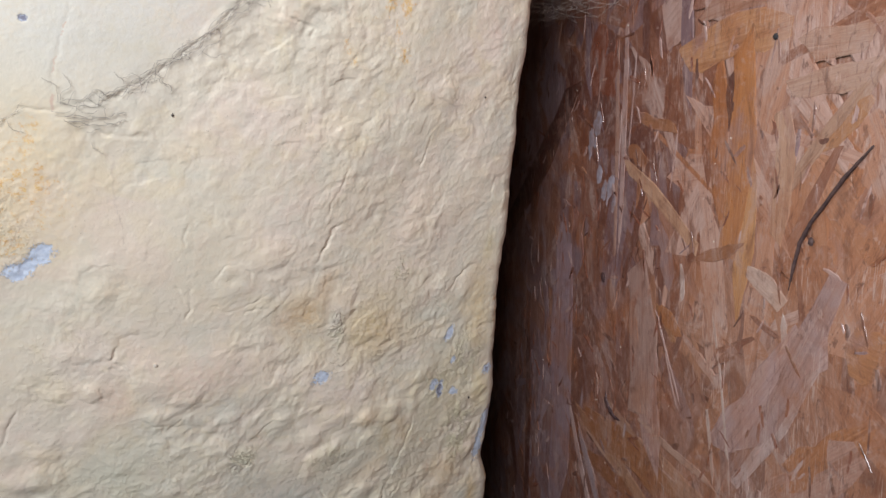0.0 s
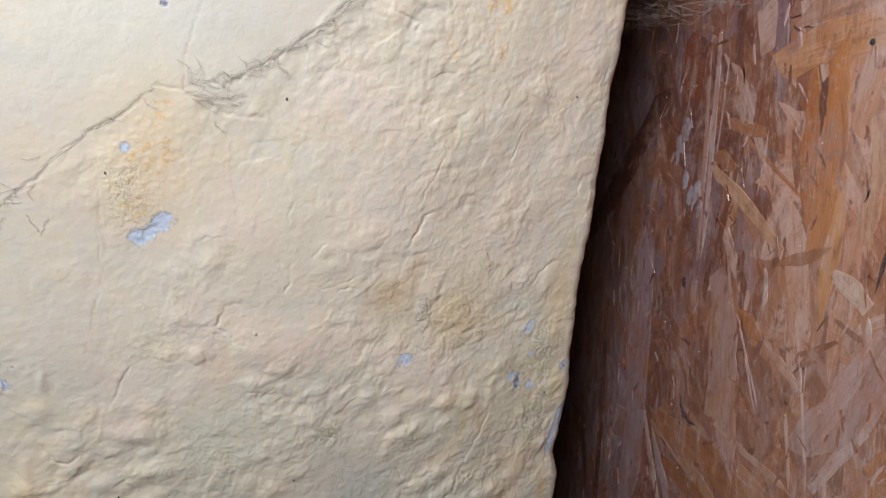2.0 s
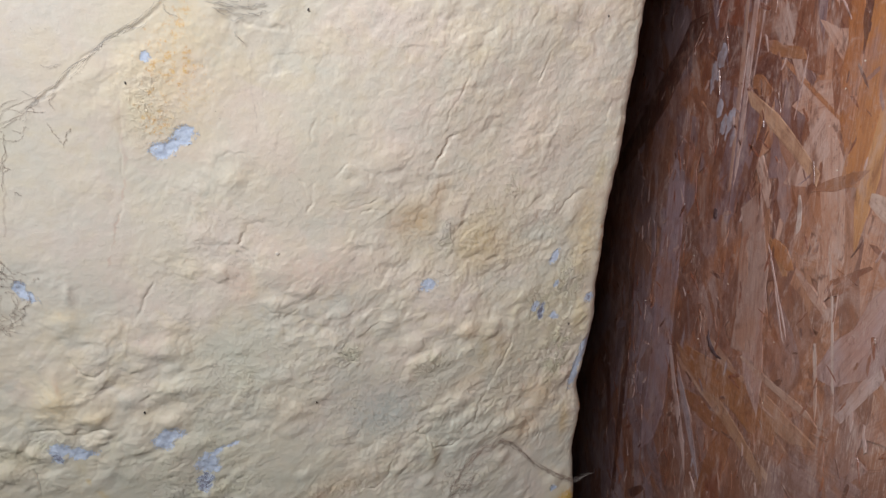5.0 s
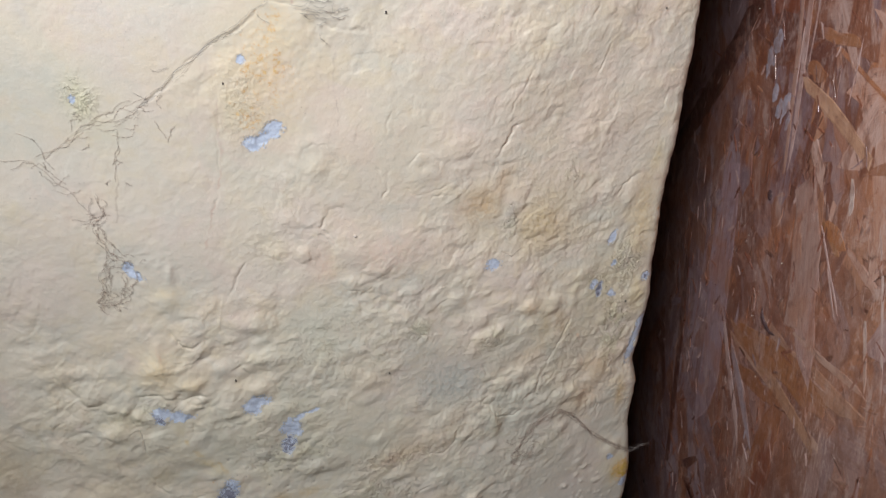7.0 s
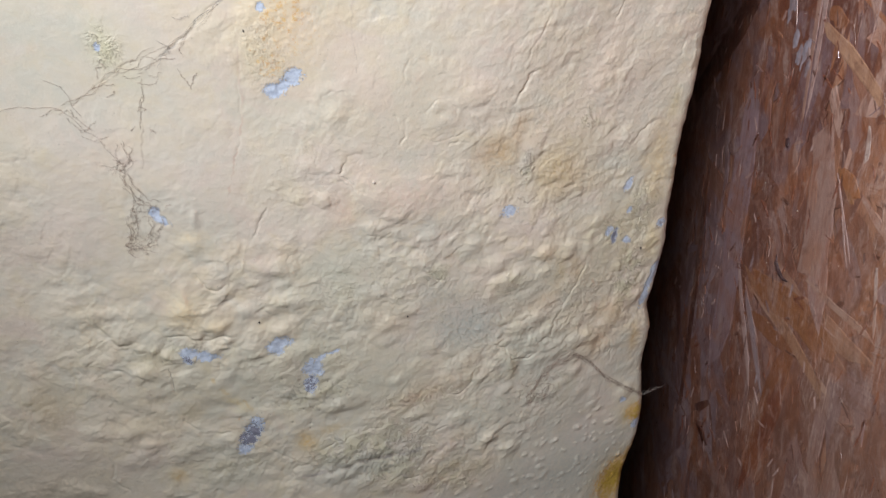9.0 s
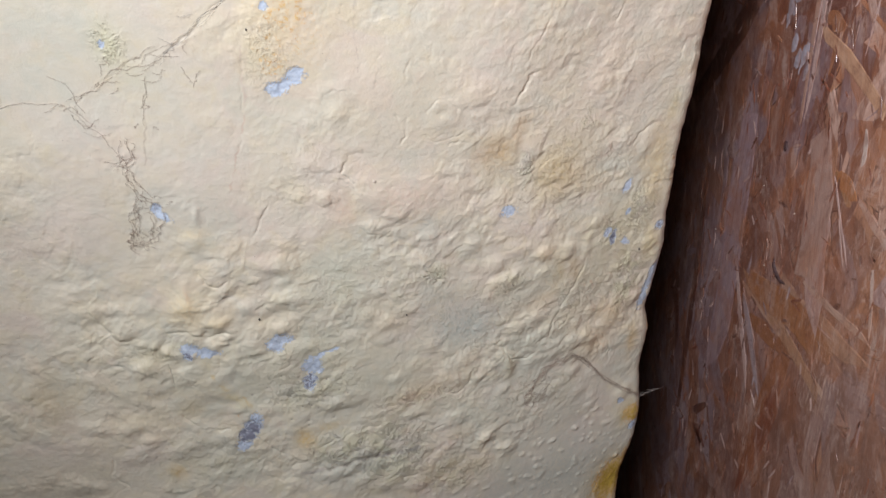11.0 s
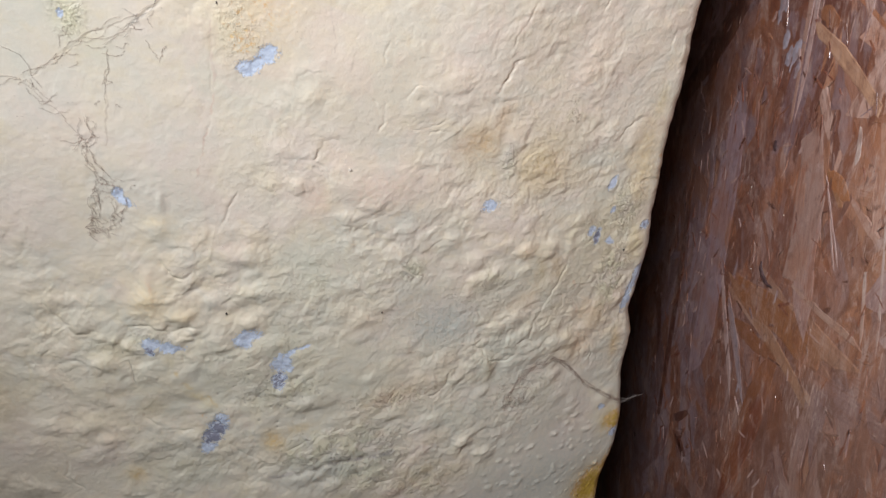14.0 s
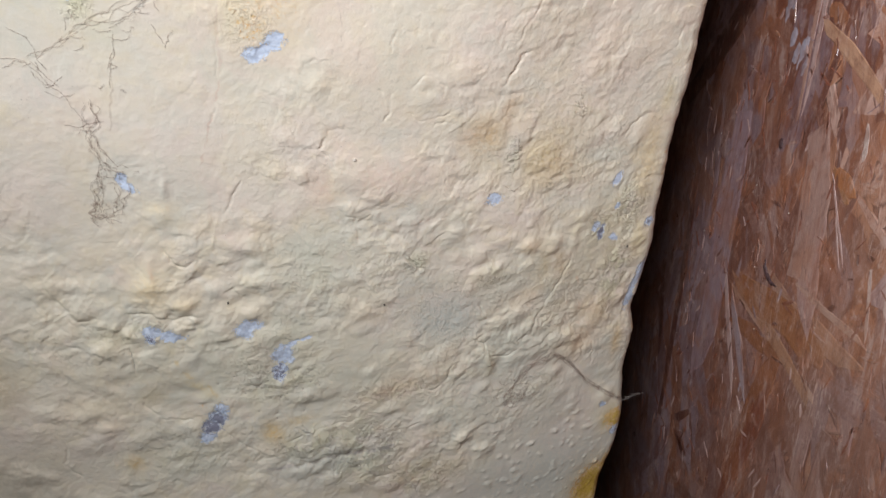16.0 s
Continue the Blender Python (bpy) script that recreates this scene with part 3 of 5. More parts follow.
crease(0.0010, 0.0008, (-0.245, 1.147), (-0.240, 1.137), (-0.240, 1.123), (-0.239, 1.107), hollow_dark=0.8)
crease(0.0006, 0.0007, (-0.233, 1.123), (-0.221, 1.108), (-0.213, 1.095), hollow_dark=0.4)
ledge(0.0024, 0.0016, 0.012, (-0.213, 1.097), (-0.201, 1.085), (-0.187, 1.079), (-0.179, 1.071))
lump(-0.212, 1.074, 0.0200, 0.0161, -0.0016, 0, 4.0)
crease(0.0009, 0.0010, (-0.239, 1.089), (-0.234, 1.070), (-0.224, 1.058), (-0.206, 1.052), (-0.187, 1.055), hollow_dark=0.25)
crease(0.0008, 0.0008, (-0.198, 1.138), (-0.197, 1.128), (-0.201, 1.120), (-0.206, 1.116), hollow_dark=0.45)
crease(0.0006, 0.0008, (-0.309, 1.157), (-0.302, 1.161), (-0.298, 1.153), (-0.304, 1.148), (-0.308, 1.151), hollow_dark=0.4)
crease(0.0010, 0.0010, (-0.310, 1.055), (-0.304, 1.035), (-0.309, 1.019), (-0.303, 1.007), (-0.295, 1.001), hollow_dark=0.45)
ledge(0.0024, 0.0018, 0.014, (-0.352, 1.047), (-0.330, 1.044), (-0.310, 1.054))
ledge(0.0024, 0.0018, 0.014, (-0.333, 1.121), (-0.315, 1.127), (-0.299, 1.116), (-0.285, 1.101))
ledge(0.0022, 0.0016, 0.012, (-0.323, 1.085), (-0.299, 1.095), (-0.282, 1.090), (-0.266, 1.077))
ledge(0.0018, 0.0014, 0.010, (-0.285, 1.053), (-0.270, 1.066), (-0.258, 1.066))
ledge(0.0022, 0.0016, 0.012, (-0.280, 1.152), (-0.299, 1.131), (-0.321, 1.138))
ledge(0.0020, 0.0016, 0.012, (-0.317, 1.177), (-0.300, 1.180), (-0.288, 1.169), (-0.281, 1.151))
lump(-0.254, 1.011, 0.0048, 0.0087, 0.0018, 0, 2.5)
ledge(0.0020, 0.0016, 0.012, (-0.236, 1.023), (-0.212, 1.023), (-0.186, 1.025))
ledge(0.0022, 0.0016, 0.012, (-0.262, 1.129), (-0.279, 1.138), (-0.291, 1.142))
ledge(0.0022, 0.0016, 0.012, (-0.353, 1.016), (-0.331, 1.009), (-0.315, 0.997))
ledge(0.0018, 0.0014, 0.010, (-0.274, 0.989), (-0.250, 0.981), (-0.225, 0.986), (-0.201, 0.977))
crease(0.0006, 0.0008, (-0.174, 1.038), (-0.153, 1.014), (-0.136, 1.002), (-0.123, 0.995), hollow_dark=0.45)
crease(0.0016, 0.0034, (-0.123, 0.993), (-0.108, 0.984), (-0.092, 0.985), (-0.075, 0.988), (-0.059, 0.988), (-0.042, 0.990), (-0.025, 0.985), hollow_dark=0.72)
ledge(0.0024, 0.0016, 0.012, (-0.120, 0.995), (-0.108, 0.989), (-0.092, 0.990), (-0.075, 0.991), (-0.059, 0.993), (-0.042, 0.993))
crease(0.0008, 0.0009, (-0.120, 1.012), (-0.101, 1.020), (-0.077, 1.026), (-0.047, 1.030), hollow_dark=0.35)
crease(0.0008, 0.0009, (-0.020, 1.007), (-0.001, 1.008), (0.015, 1.013), hollow_dark=0.35)
ledge(0.0020, 0.0014, 0.010, (-0.091, 1.018), (-0.069, 1.021), (-0.047, 1.025), (-0.036, 1.032))
crease(0.0010, 0.0008, (0.155, 1.189), (0.154, 1.176), (0.145, 1.157), (0.136, 1.135), (0.128, 1.117), (0.123, 1.101), (0.109, 1.093), (0.104, 1.086), hollow_dark=0.65)
ledge(0.0014, 0.0012, 0.010, (0.104, 1.087), (0.122, 1.103), (0.127, 1.118), (0.134, 1.137), (0.143, 1.159))
crease(0.0007, 0.0008, (0.154, 1.156), (0.158, 1.131), (0.144, 1.120), (0.132, 1.106), hollow_dark=0.3)
crease(0.0012, 0.0010, (0.060, 1.105), (0.074, 1.095), (0.082, 1.081), (0.099, 1.077), (0.110, 1.082), hollow_dark=0.3)
crease(0.0012, 0.0010, (0.065, 1.143), (0.072, 1.131), (0.079, 1.121), hollow_dark=0.45)
lump(0.082, 1.068, 0.0054, 0.0105, 0.0022, 10, 2.5)
lump(0.026, 1.078, 0.0228, 0.0161, 0.0018, 30, 5.0)
lump(0.069, 1.076, 0.0144, 0.0174, 0.0014, 30, 4.0)
crease(0.0009, 0.0010, (0.004, 1.070), (0.011, 1.052), (0.026, 1.050), (0.037, 1.063), (0.042, 1.078), hollow_dark=0.25)
ledge(0.0014, 0.0014, 0.010, (-0.003, 1.103), (0.009, 1.106), (0.021, 1.095), (0.041, 1.102), (0.062, 1.105))
ledge(0.0022, 0.0016, 0.010, (-0.039, 1.051), (-0.021, 1.057), (-0.010, 1.065))
lump(0.130, 1.028, 0.0168, 0.0081, 0.0014, 15, 3.5)
lump(0.117, 1.077, 0.0156, 0.0087, 0.0012, 0, 3.0)
lump(0.080, 0.969, 0.0084, 0.0043, 0.0020, 20, 3.0)
lump(0.058, 0.984, 0.0108, 0.0056, 0.0018, 40, 3.0)
ledge(0.0022, 0.0016, 0.012, (0.046, 0.961), (0.053, 0.976), (0.064, 0.988), (0.083, 0.998), (0.098, 0.989))
lump(-0.014, 1.038, 0.0156, 0.0074, 0.0016, 20, 3.0)
lump(0.021, 1.017, 0.0156, 0.0087, 0.0018, 20, 3.5)
ledge(0.0020, 0.0014, 0.010, (-0.019, 1.023), (-0.002, 1.015), (0.018, 1.007), (0.038, 1.012))
lump(-0.037, 0.967, 0.0096, 0.0081, 0.0020, 0, 3.0)
lump(-0.054, 0.950, 0.0108, 0.0074, 0.0020, 0, 3.0)
lump(-0.019, 0.941, 0.0108, 0.0074, 0.0020, 0, 3.0)
lump(-0.076, 0.962, 0.0108, 0.0062, 0.0020, 0, 3.0)
crease(0.0012, 0.0010, (-0.048, 0.956), (-0.040, 0.960), (-0.028, 0.952), (-0.019, 0.956), hollow_dark=0.35)
crease(0.0010, 0.0010, (0.177, 1.093), (0.188, 1.075), (0.186, 1.058), hollow_dark=0.2)
crease(0.0010, 0.0010, (0.191, 1.082), (0.201, 1.063), (0.201, 1.046), hollow_dark=0.2)
lump(0.162, 1.087, 0.0144, 0.0099, 0.0020, 0, 3.0)
lump(0.194, 1.108, 0.0084, 0.0124, 0.0016, -30, 3.0)
ledge(0.0020, 0.0014, 0.010, (0.167, 1.113), (0.185, 1.120), (0.197, 1.128))
ledge(0.0018, 0.0014, 0.010, (0.070, 1.169), (0.082, 1.165), (0.093, 1.172), (0.109, 1.176))
lump(0.071, 1.179, 0.0048, 0.0062, 0.0020, 0, 2.5)
crease(0.0010, 0.0009, (-0.010, 1.204), (-0.001, 1.197), (0.006, 1.190), hollow_dark=0.35)
ledge(0.0014, 0.0014, 0.010, (-0.004, 1.109), (0.011, 1.119), (0.021, 1.130))
ledge(0.0016, 0.0014, 0.010, (0.088, 1.194), (0.109, 1.177), (0.119, 1.182))
ledge(0.0016, 0.0014, 0.010, (0.079, 1.138), (0.099, 1.143), (0.113, 1.148))
lump(0.100, 1.125, 0.0132, 0.0087, 0.0014, 20, 3.0)
lump(0.224, 0.997, 0.0084, 0.0112, 0.0020, -30, 3.0)
crease(0.0006, 0.0010, (0.094, 1.434), (0.090, 1.422), (0.087, 1.412), (0.078, 1.399), hollow_dark=0.19)
crease(0.0007, 0.0010, (0.091, 1.389), (0.083, 1.385), (0.078, 1.374), (0.074, 1.366), hollow_dark=0.22)
ledge(0.0008, 0.0014, 0.010, (0.074, 1.366), (0.078, 1.374), (0.083, 1.385), (0.091, 1.389))
crease(0.0007, 0.0009, (0.165, 1.453), (0.162, 1.440), (0.157, 1.426), hollow_dark=0.26)
ledge(0.0008, 0.0014, 0.010, (0.157, 1.426), (0.162, 1.440), (0.165, 1.453))
crease(0.0005, 0.0009, (0.147, 1.480), (0.142, 1.469), hollow_dark=0.15)
crease(0.0005, 0.0009, (0.178, 1.483), (0.183, 1.472), (0.188, 1.465), hollow_dark=0.19)
ledge(0.0008, 0.0012, 0.010, (0.110, 1.498), (0.124, 1.500), (0.130, 1.507))
crease(0.0004, 0.0010, (0.130, 1.529), (0.129, 1.518), (0.128, 1.501), hollow_dark=0.26)
crease(0.0006, 0.0010, (0.049, 1.537), (0.060, 1.531), (0.072, 1.529), hollow_dark=0.15)
crease(0.0005, 0.0010, (0.072, 1.529), (0.067, 1.523), hollow_dark=0.15)
ledge(0.0007, 0.0012, 0.010, (0.207, 1.419), (0.216, 1.436), (0.209, 1.454))
ledge(0.0007, 0.0012, 0.010, (0.125, 1.406), (0.135, 1.414), (0.137, 1.422))
ledge(0.0007, 0.0012, 0.010, (0.104, 1.397), (0.120, 1.399), (0.131, 1.396))
ledge(0.0008, 0.0012, 0.010, (0.204, 1.351), (0.217, 1.360), (0.230, 1.362))
ledge(0.0006, 0.0012, 0.010, (0.169, 1.401), (0.187, 1.403), (0.193, 1.412))
ledge(0.0006, 0.0012, 0.010, (0.076, 1.436), (0.083, 1.438), (0.088, 1.446))
ledge(0.0006, 0.0012, 0.010, (0.105, 1.421), (0.115, 1.410), (0.130, 1.411))
crease(0.0002, 0.0006, (0.186, 1.512), (0.201, 1.516), (0.209, 1.518), hollow_dark=0.38)
lump(-0.039, 1.083, 0.0084, 0.0050, 0.0010, 20, 2.5)
lump(-0.083, 1.220, 0.0064, 0.0056, 0.0012, 20, 2.5)
lump(-0.142, 1.161, 0.0064, 0.0056, 0.0012, 0, 2.5)
lump(-0.122, 1.193, 0.0132, 0.0068, 0.0012, 0, 2.5)
lump(-0.141, 1.228, 0.0104, 0.0074, 0.0014, 0, 2.5)
lump(-0.184, 1.229, 0.0104, 0.0081, 0.0014, 0, 2.5)
lump(-0.167, 1.187, 0.0080, 0.0062, 0.0012, 0, 2.5)
lump(-0.265, 1.195, 0.0144, 0.0074, 0.0012, 0, 2.5)
lump(-0.301, 1.197, 0.0096, 0.0074, 0.0012, 0, 2.5)
lump(-0.280, 1.071, 0.0096, 0.0081, 0.0014, 0, 2.5)
lump(-0.311, 1.074, 0.0096, 0.0074, 0.0014, 0, 2.5)
lump(-0.243, 1.039, 0.0080, 0.0068, 0.0012, 0, 2.5)
lump(-0.103, 0.975, 0.0096, 0.0056, 0.0012, 0, 2.5)
ledge(0.0024, 0.0014, 0.010, (0.085, 1.124), (0.111, 1.136), (0.132, 1.145), (0.142, 1.150))
lump(0.146, 1.085, 0.0216, 0.0112, 0.0014, 0, 3.0)
crease(0.0010, 0.0010, (0.190, 1.088), (0.198, 1.072), (0.197, 1.056), hollow_dark=0.15)
for x, z, size in ((0.082, 0.962, 0.008), (0.055, 0.985, 0.006), (0.066, 0.996, 0.005), (0.10, 0.948, 0.003), (0.135, 0.955, 0.003), (0.12, 0.925, 0.0035),
                   (0.165, 0.965, 0.003), (0.19, 0.94, 0.003), (0.15, 0.905, 0.003), (0.09, 0.915, 0.004), (0.205, 0.96, 0.004), (0.075, 1.045, 0.006)):
    lump(x, z, size, size * 0.8, size * 0.28)
rng = random.Random(31)
for _ in range(170):
    x, z, size = rng.uniform(0.02, 0.235), rng.uniform(0.83, 0.99), rng.choice((0.0014, 0.0018, 0.0024))
    lump(x, z, size, size, size * 0.35, power=2.0)
# stains, with two patches at lower left that paint the light's falloff
GREEN, AMBER = (0.50, 0.52, 0.42), (0.66, 0.46, 0.17)
stain_shade(0.105, 1.36, 0.04, 0.05, (0.63, 0.58, 0.42), 0.35)
stain_shade(0.035, 1.130, 0.042, 0.030, (0.47, 0.515, 0.47), 0.85)
stain_shade(0.005, 1.175, 0.035, 0.018, (0.54, 0.54, 0.46), 0.6)
stain_shade(-0.125, 1.125, 0.05, 0.026, GREEN, 0.55)
stain_shade(-0.045, 1.085, 0.075, 0.030, (0.52, 0.50, 0.38), 0.55)
stain_shade(0.150, 0.905, 0.110, 0.050, (0.50, 0.51, 0.445), 0.9, 10)
stain_shade(0.13, 0.99, 0.09, 0.035, (0.54, 0.535, 0.455), 0.6, 15)
stain_shade(-0.075, 0.985, 0.060, 0.020, (0.50, 0.52, 0.46), 0.7)
stain_shade(-0.200, 1.265, 0.010, 0.006, (0.72, 0.60, 0.34), 0.6)
stain_shade(-0.251, 1.010, 0.008, 0.008, AMBER, 0.7)
stain_shade(0.165, 1.125, 0.014, 0.028, (0.58, 0.38, 0.25), 0.5, -20)
stain_shade(0.128, 1.178, 0.008, 0.022, (0.50, 0.38, 0.18), 0.65, -10)
stain_shade(0.195, 1.115, 0.020, 0.020, (0.67, 0.50, 0.27), 0.55)
stain_shade(0.110, 1.2015, 0.010, 0.007, (0.74, 0.58, 0.36), 0.7)
stain_shade(0.225, 1.285, 0.012, 0.050, (0.64, 0.48, 0.22), 0.5)
stain_shade(0.190, 1.215, 0.025, 0.030, (0.62, 0.55, 0.33), 0.5)
stain_shade(-0.110, 1.430, 0.032, 0.042, (0.75, 0.60, 0.35), 0.55)
stain_shade(-0.112, 1.452, 0.018, 0.018, (0.70, 0.44, 0.28), 0.5)
stain_shade(-0.205, 1.36, 0.030, 0.040, (0.60, 0.60, 0.51), 0.25)
stain_shade(-0.27, 1.37, 0.04, 0.05, (0.62, 0.61, 0.53), 0.25)
stain_shade(-0.100, 1.520, 0.085, 0.045, (0.63, 0.635, 0.57), 0.8, 20)
stain_shade(-0.030, 1.545, 0.050, 0.035, (0.64, 0.635, 0.58), 0.8, 20)
stain_shade(-0.20, 1.10, 0.08, 0.04, (0.55, 0.50, 0.38), 0.35)
stain_shade(0.10, 1.08, 0.060, 0.045, (0.525, 0.545, 0.455), 0.65, 20)
stain_shade(0.175, 1.175, 0.035, 0.045, (0.57, 0.565, 0.44), 0.5, -20)
stain_shade(0.06, 1.02, 0.060, 0.030, (0.53, 0.545, 0.45), 0.6)
stain_shade(0.085, 1.155, 0.040, 0.030, (0.585, 0.55, 0.43), 0.4)
stain_shade(-0.02, 1.015, 0.060, 0.025, (0.54, 0.54, 0.45), 0.5)
stain_shade(0.045, 0.945, 0.018, 0.014, (0.50, 0.40, 0.24), 0.55)
stain_shade(-0.066, 1.366, 0.024, 0.012, (0.70, 0.62, 0.40), 0.5, 10)

stain_shade(0.229, 0.869, 0.0240, 0.0248, (0.52, 0.375, 0.055), 1.0, -35)
stain_shade(0.230, 0.965, 0.0072, 0.0136, (0.56, 0.38, 0.07), 0.95, -20)
stain_shade(0.227, 1.071, 0.0054, 0.0161, (0.60, 0.42, 0.16), 0.6)
stain_shade(0.182, 1.083, 0.0120, 0.0161, (0.62, 0.42, 0.24), 0.5, -20)
stain_shade(-0.217, 1.193, 0.0128, 0.0161, (0.75, 0.635, 0.42), 1.0)
stain_shade(-0.214, 1.209, 0.0016, 0.0043, (0.60, 0.32, 0.17), 0.6)
stain_shade(-0.195, 1.177, 0.0096, 0.0056, (0.72, 0.60, 0.38), 0.7)
stain_shade(-0.129, 1.028, 0.0088, 0.0124, (0.64, 0.45, 0.18), 0.75, 20)
stain_shade(-0.105, 1.037, 0.0120, 0.0062, (0.64, 0.48, 0.22), 0.55, 10)
stain_shade(-0.023, 1.057, 0.0180, 0.0074, (0.56, 0.36, 0.20), 0.6, 15)
stain_shade(0.002, 1.062, 0.0132, 0.0112, (0.60, 0.46, 0.26), 0.45)
stain_shade(-0.189, 1.088, 0.0192, 0.0050, (0.64, 0.50, 0.20), 0.7, -40)
stain_shade(-0.209, 1.131, 0.0056, 0.0136, (0.60, 0.49, 0.24), 0.5)
stain_shade(-0.229, 1.082, 0.0160, 0.0136, (0.50, 0.44, 0.26), 0.55)
stain_shade(0.082, 1.068, 0.0048, 0.0112, (0.62, 0.52, 0.28), 0.5)
stain_shade(-0.001, 0.943, 0.0240, 0.0087, (0.60, 0.44, 0.26), 0.5, 20)
stain_shade(-0.030, 1.013, 0.0036, 0.0031, (0.47, 0.34, 0.23), 0.7)
stain_shade(0.059, 1.317, 0.0192, 0.0161, (0.53, 0.40, 0.24), 0.95, 15)
stain_shade(0.077, 1.337, 0.0064, 0.0186, (0.53, 0.40, 0.24), 0.8, -30)
stain_shade(0.115, 1.293, 0.0276, 0.0236, (0.54, 0.43, 0.25), 0.9, -15)
stain_shade(0.127, 1.313, 0.0300, 0.0211, (0.56, 0.47, 0.30), 0.5)
stain_shade(0.085, 1.297, 0.0060, 0.0198, (0.61, 0.62, 0.58), 0.6)
stain_shade(-0.023, 1.282, 0.0360, 0.0211, (0.695, 0.535, 0.45), 0.5)
stain_shade(-0.077, 1.275, 0.0108, 0.0161, (0.67, 0.48, 0.36), 0.45)
stain_shade(0.033, 1.145, 0.0270, 0.0149, (0.50, 0.525, 0.47), 0.7)
stain_shade(0.151, 0.948, 0.0540, 0.0372, (0.53, 0.545, 0.48), 0.6)
stain_shade(-0.132, 1.112, 0.0660, 0.0310, (0.59, 0.58, 0.44), 0.6)
stain_shade(-0.084, 1.206, 0.0240, 0.0248, (0.59, 0.58, 0.45), 0.55)
# tan stain at the left edge, deepened for the light's falloff there
stain_shade(-0.341, 1.106, 0.0160, 0.0248, (0.51, 0.43, 0.29), 0.7)
# painted darkening: the light falls off towards the lower left corner
stain_shade(-0.344, 1.011, 0.0440, 0.0310, (0.50, 0.45, 0.35), 0.7)
stain_shade(-0.208, 1.007, 0.0360, 0.0248, (0.58, 0.56, 0.43), 0.5)
stain_shade(0.022, 0.960, 0.0216, 0.0248, (0.50, 0.44, 0.28), 0.5)
stain_shade(0.198, 1.195, 0.0180, 0.0372, (0.62, 0.55, 0.36), 0.5)
stain_shade(-0.010, 1.381, 0.0240, 0.0310, (0.63, 0.56, 0.36), 0.5)
stain_shade(0.144, 1.402, 0.0480, 0.0310, (0.70, 0.57, 0.47), 0.4)
stain_shade(-0.251, 1.150, 0.0160, 0.0124, (0.66, 0.60, 0.40), 0.55)
stain_shade(-0.197, 1.257, 0.0064, 0.0087, (0.68, 0.61, 0.42), 0.5)
stain_shade(-0.047, 1.111, 0.0360, 0.0248, (0.60, 0.585, 0.46), 0.5)
stain_shade(0.070, 1.169, 0.0156, 0.0124, (0.69, 0.62, 0.42), 0.5)
stain_shade(0.113, 1.149, 0.0264, 0.0074, (0.66, 0.52, 0.33), 0.55, 25)
stain_shade(0.024, 1.079, 0.0240, 0.0161, (0.70, 0.62, 0.44), 0.5)
stain_shade(0.229, 1.197, 0.0096, 0.0248, (0.66, 0.56, 0.30), 0.6)
stain_shade(0.230, 1.345, 0.0060, 0.0161, (0.68, 0.60, 0.33), 0.6)
stain_shade(-0.228, 1.421, 0.0078, 0.0149, (0.64, 0.62, 0.42), 0.8)
stain_shade(-0.215, 1.398, 0.0096, 0.0112, (0.62, 0.62, 0.46), 0.6)
stain_shade(0.145, 1.180, 0.0072, 0.0174, (0.52, 0.39, 0.22), 0.7, 20)
stain_shade(0.110, 1.201, 0.0048, 0.0062, (0.70, 0.58, 0.40), 0.7)
stain_shade(0.182, 1.080, 0.0132, 0.0161, (0.66, 0.47, 0.28), 0.55)
stain_shade(0.184, 1.122, 0.0072, 0.0074, (0.66, 0.44, 0.24), 0.5)
stain_shade(-0.186, 1.332, 0.0440, 0.0558, (0.695, 0.605, 0.52), 0.5)
stain_shade(-0.044, 1.377, 0.0480, 0.0372, (0.695, 0.605, 0.52), 0.5)
stain_shade(0.048, 1.380, 0.0360, 0.0372, (0.695, 0.60, 0.52), 0.45)
stain_shade(-0.281, 1.290, 0.0320, 0.0434, (0.69, 0.60, 0.52), 0.45)
stain_shade(0.183, 1.373, 0.0360, 0.0434, (0.69, 0.60, 0.52), 0.45)
stain_shade(-0.110, 1.450, 0.0220, 0.0372, (0.73, 0.62, 0.40), 0.65)
stain_shade(-0.095, 1.468, 0.0120, 0.0223, (0.73, 0.60, 0.37), 0.6)
stain_shade(-0.130, 1.413, 0.0108, 0.0273, (0.72, 0.62, 0.42), 0.5)

# crumbling parts
crumb(-0.047, 0.989, 0.0320, 0.0372, 1.0)
crumb(-0.086, 1.007, 0.0360, 0.0186, 0.9)
crumb(0.209, 1.160, 0.0132, 0.0372, 0.9)
crumb(0.211, 1.231, 0.0144, 0.0248, 0.8)
crumb(-0.119, 1.085, 0.0360, 0.0174, 0.6)
crumb(0.002, 1.196, 0.0096, 0.0099, 0.7)
crumb(0.085, 1.297, 0.0056, 0.0174, 0.8)
crumb(0.075, 1.174, 0.0132, 0.0136, 0.6)
crumb(-0.229, 1.153, 0.0360, 0.0087, 0.5)
crumb(-0.124, 1.413, 0.0160, 0.0248, 0.25)
crumb(-0.020, 1.053, 0.0360, 0.0124, 0.6)
crumb(0.005, 0.942, 0.0360, 0.0186, 0.6)
crumb(0.183, 1.216, 0.0144, 0.0149, 0.6)
crumb(0.145, 1.338, 0.0084, 0.0099, 0.5)
crumb(-0.126, 1.123, 0.0480, 0.0434, 0.25)
crumb(-0.066, 1.187, 0.0780, 0.0372, 0.18)
crumb(0.050, 1.133, 0.0720, 0.0496, 0.22)
crumb(-0.207, 1.021, 0.0640, 0.0372, 0.22)
crumb(-0.271, 1.129, 0.0480, 0.0496, 0.15)
crumb(0.146, 1.130, 0.0420, 0.0434, 0.25)
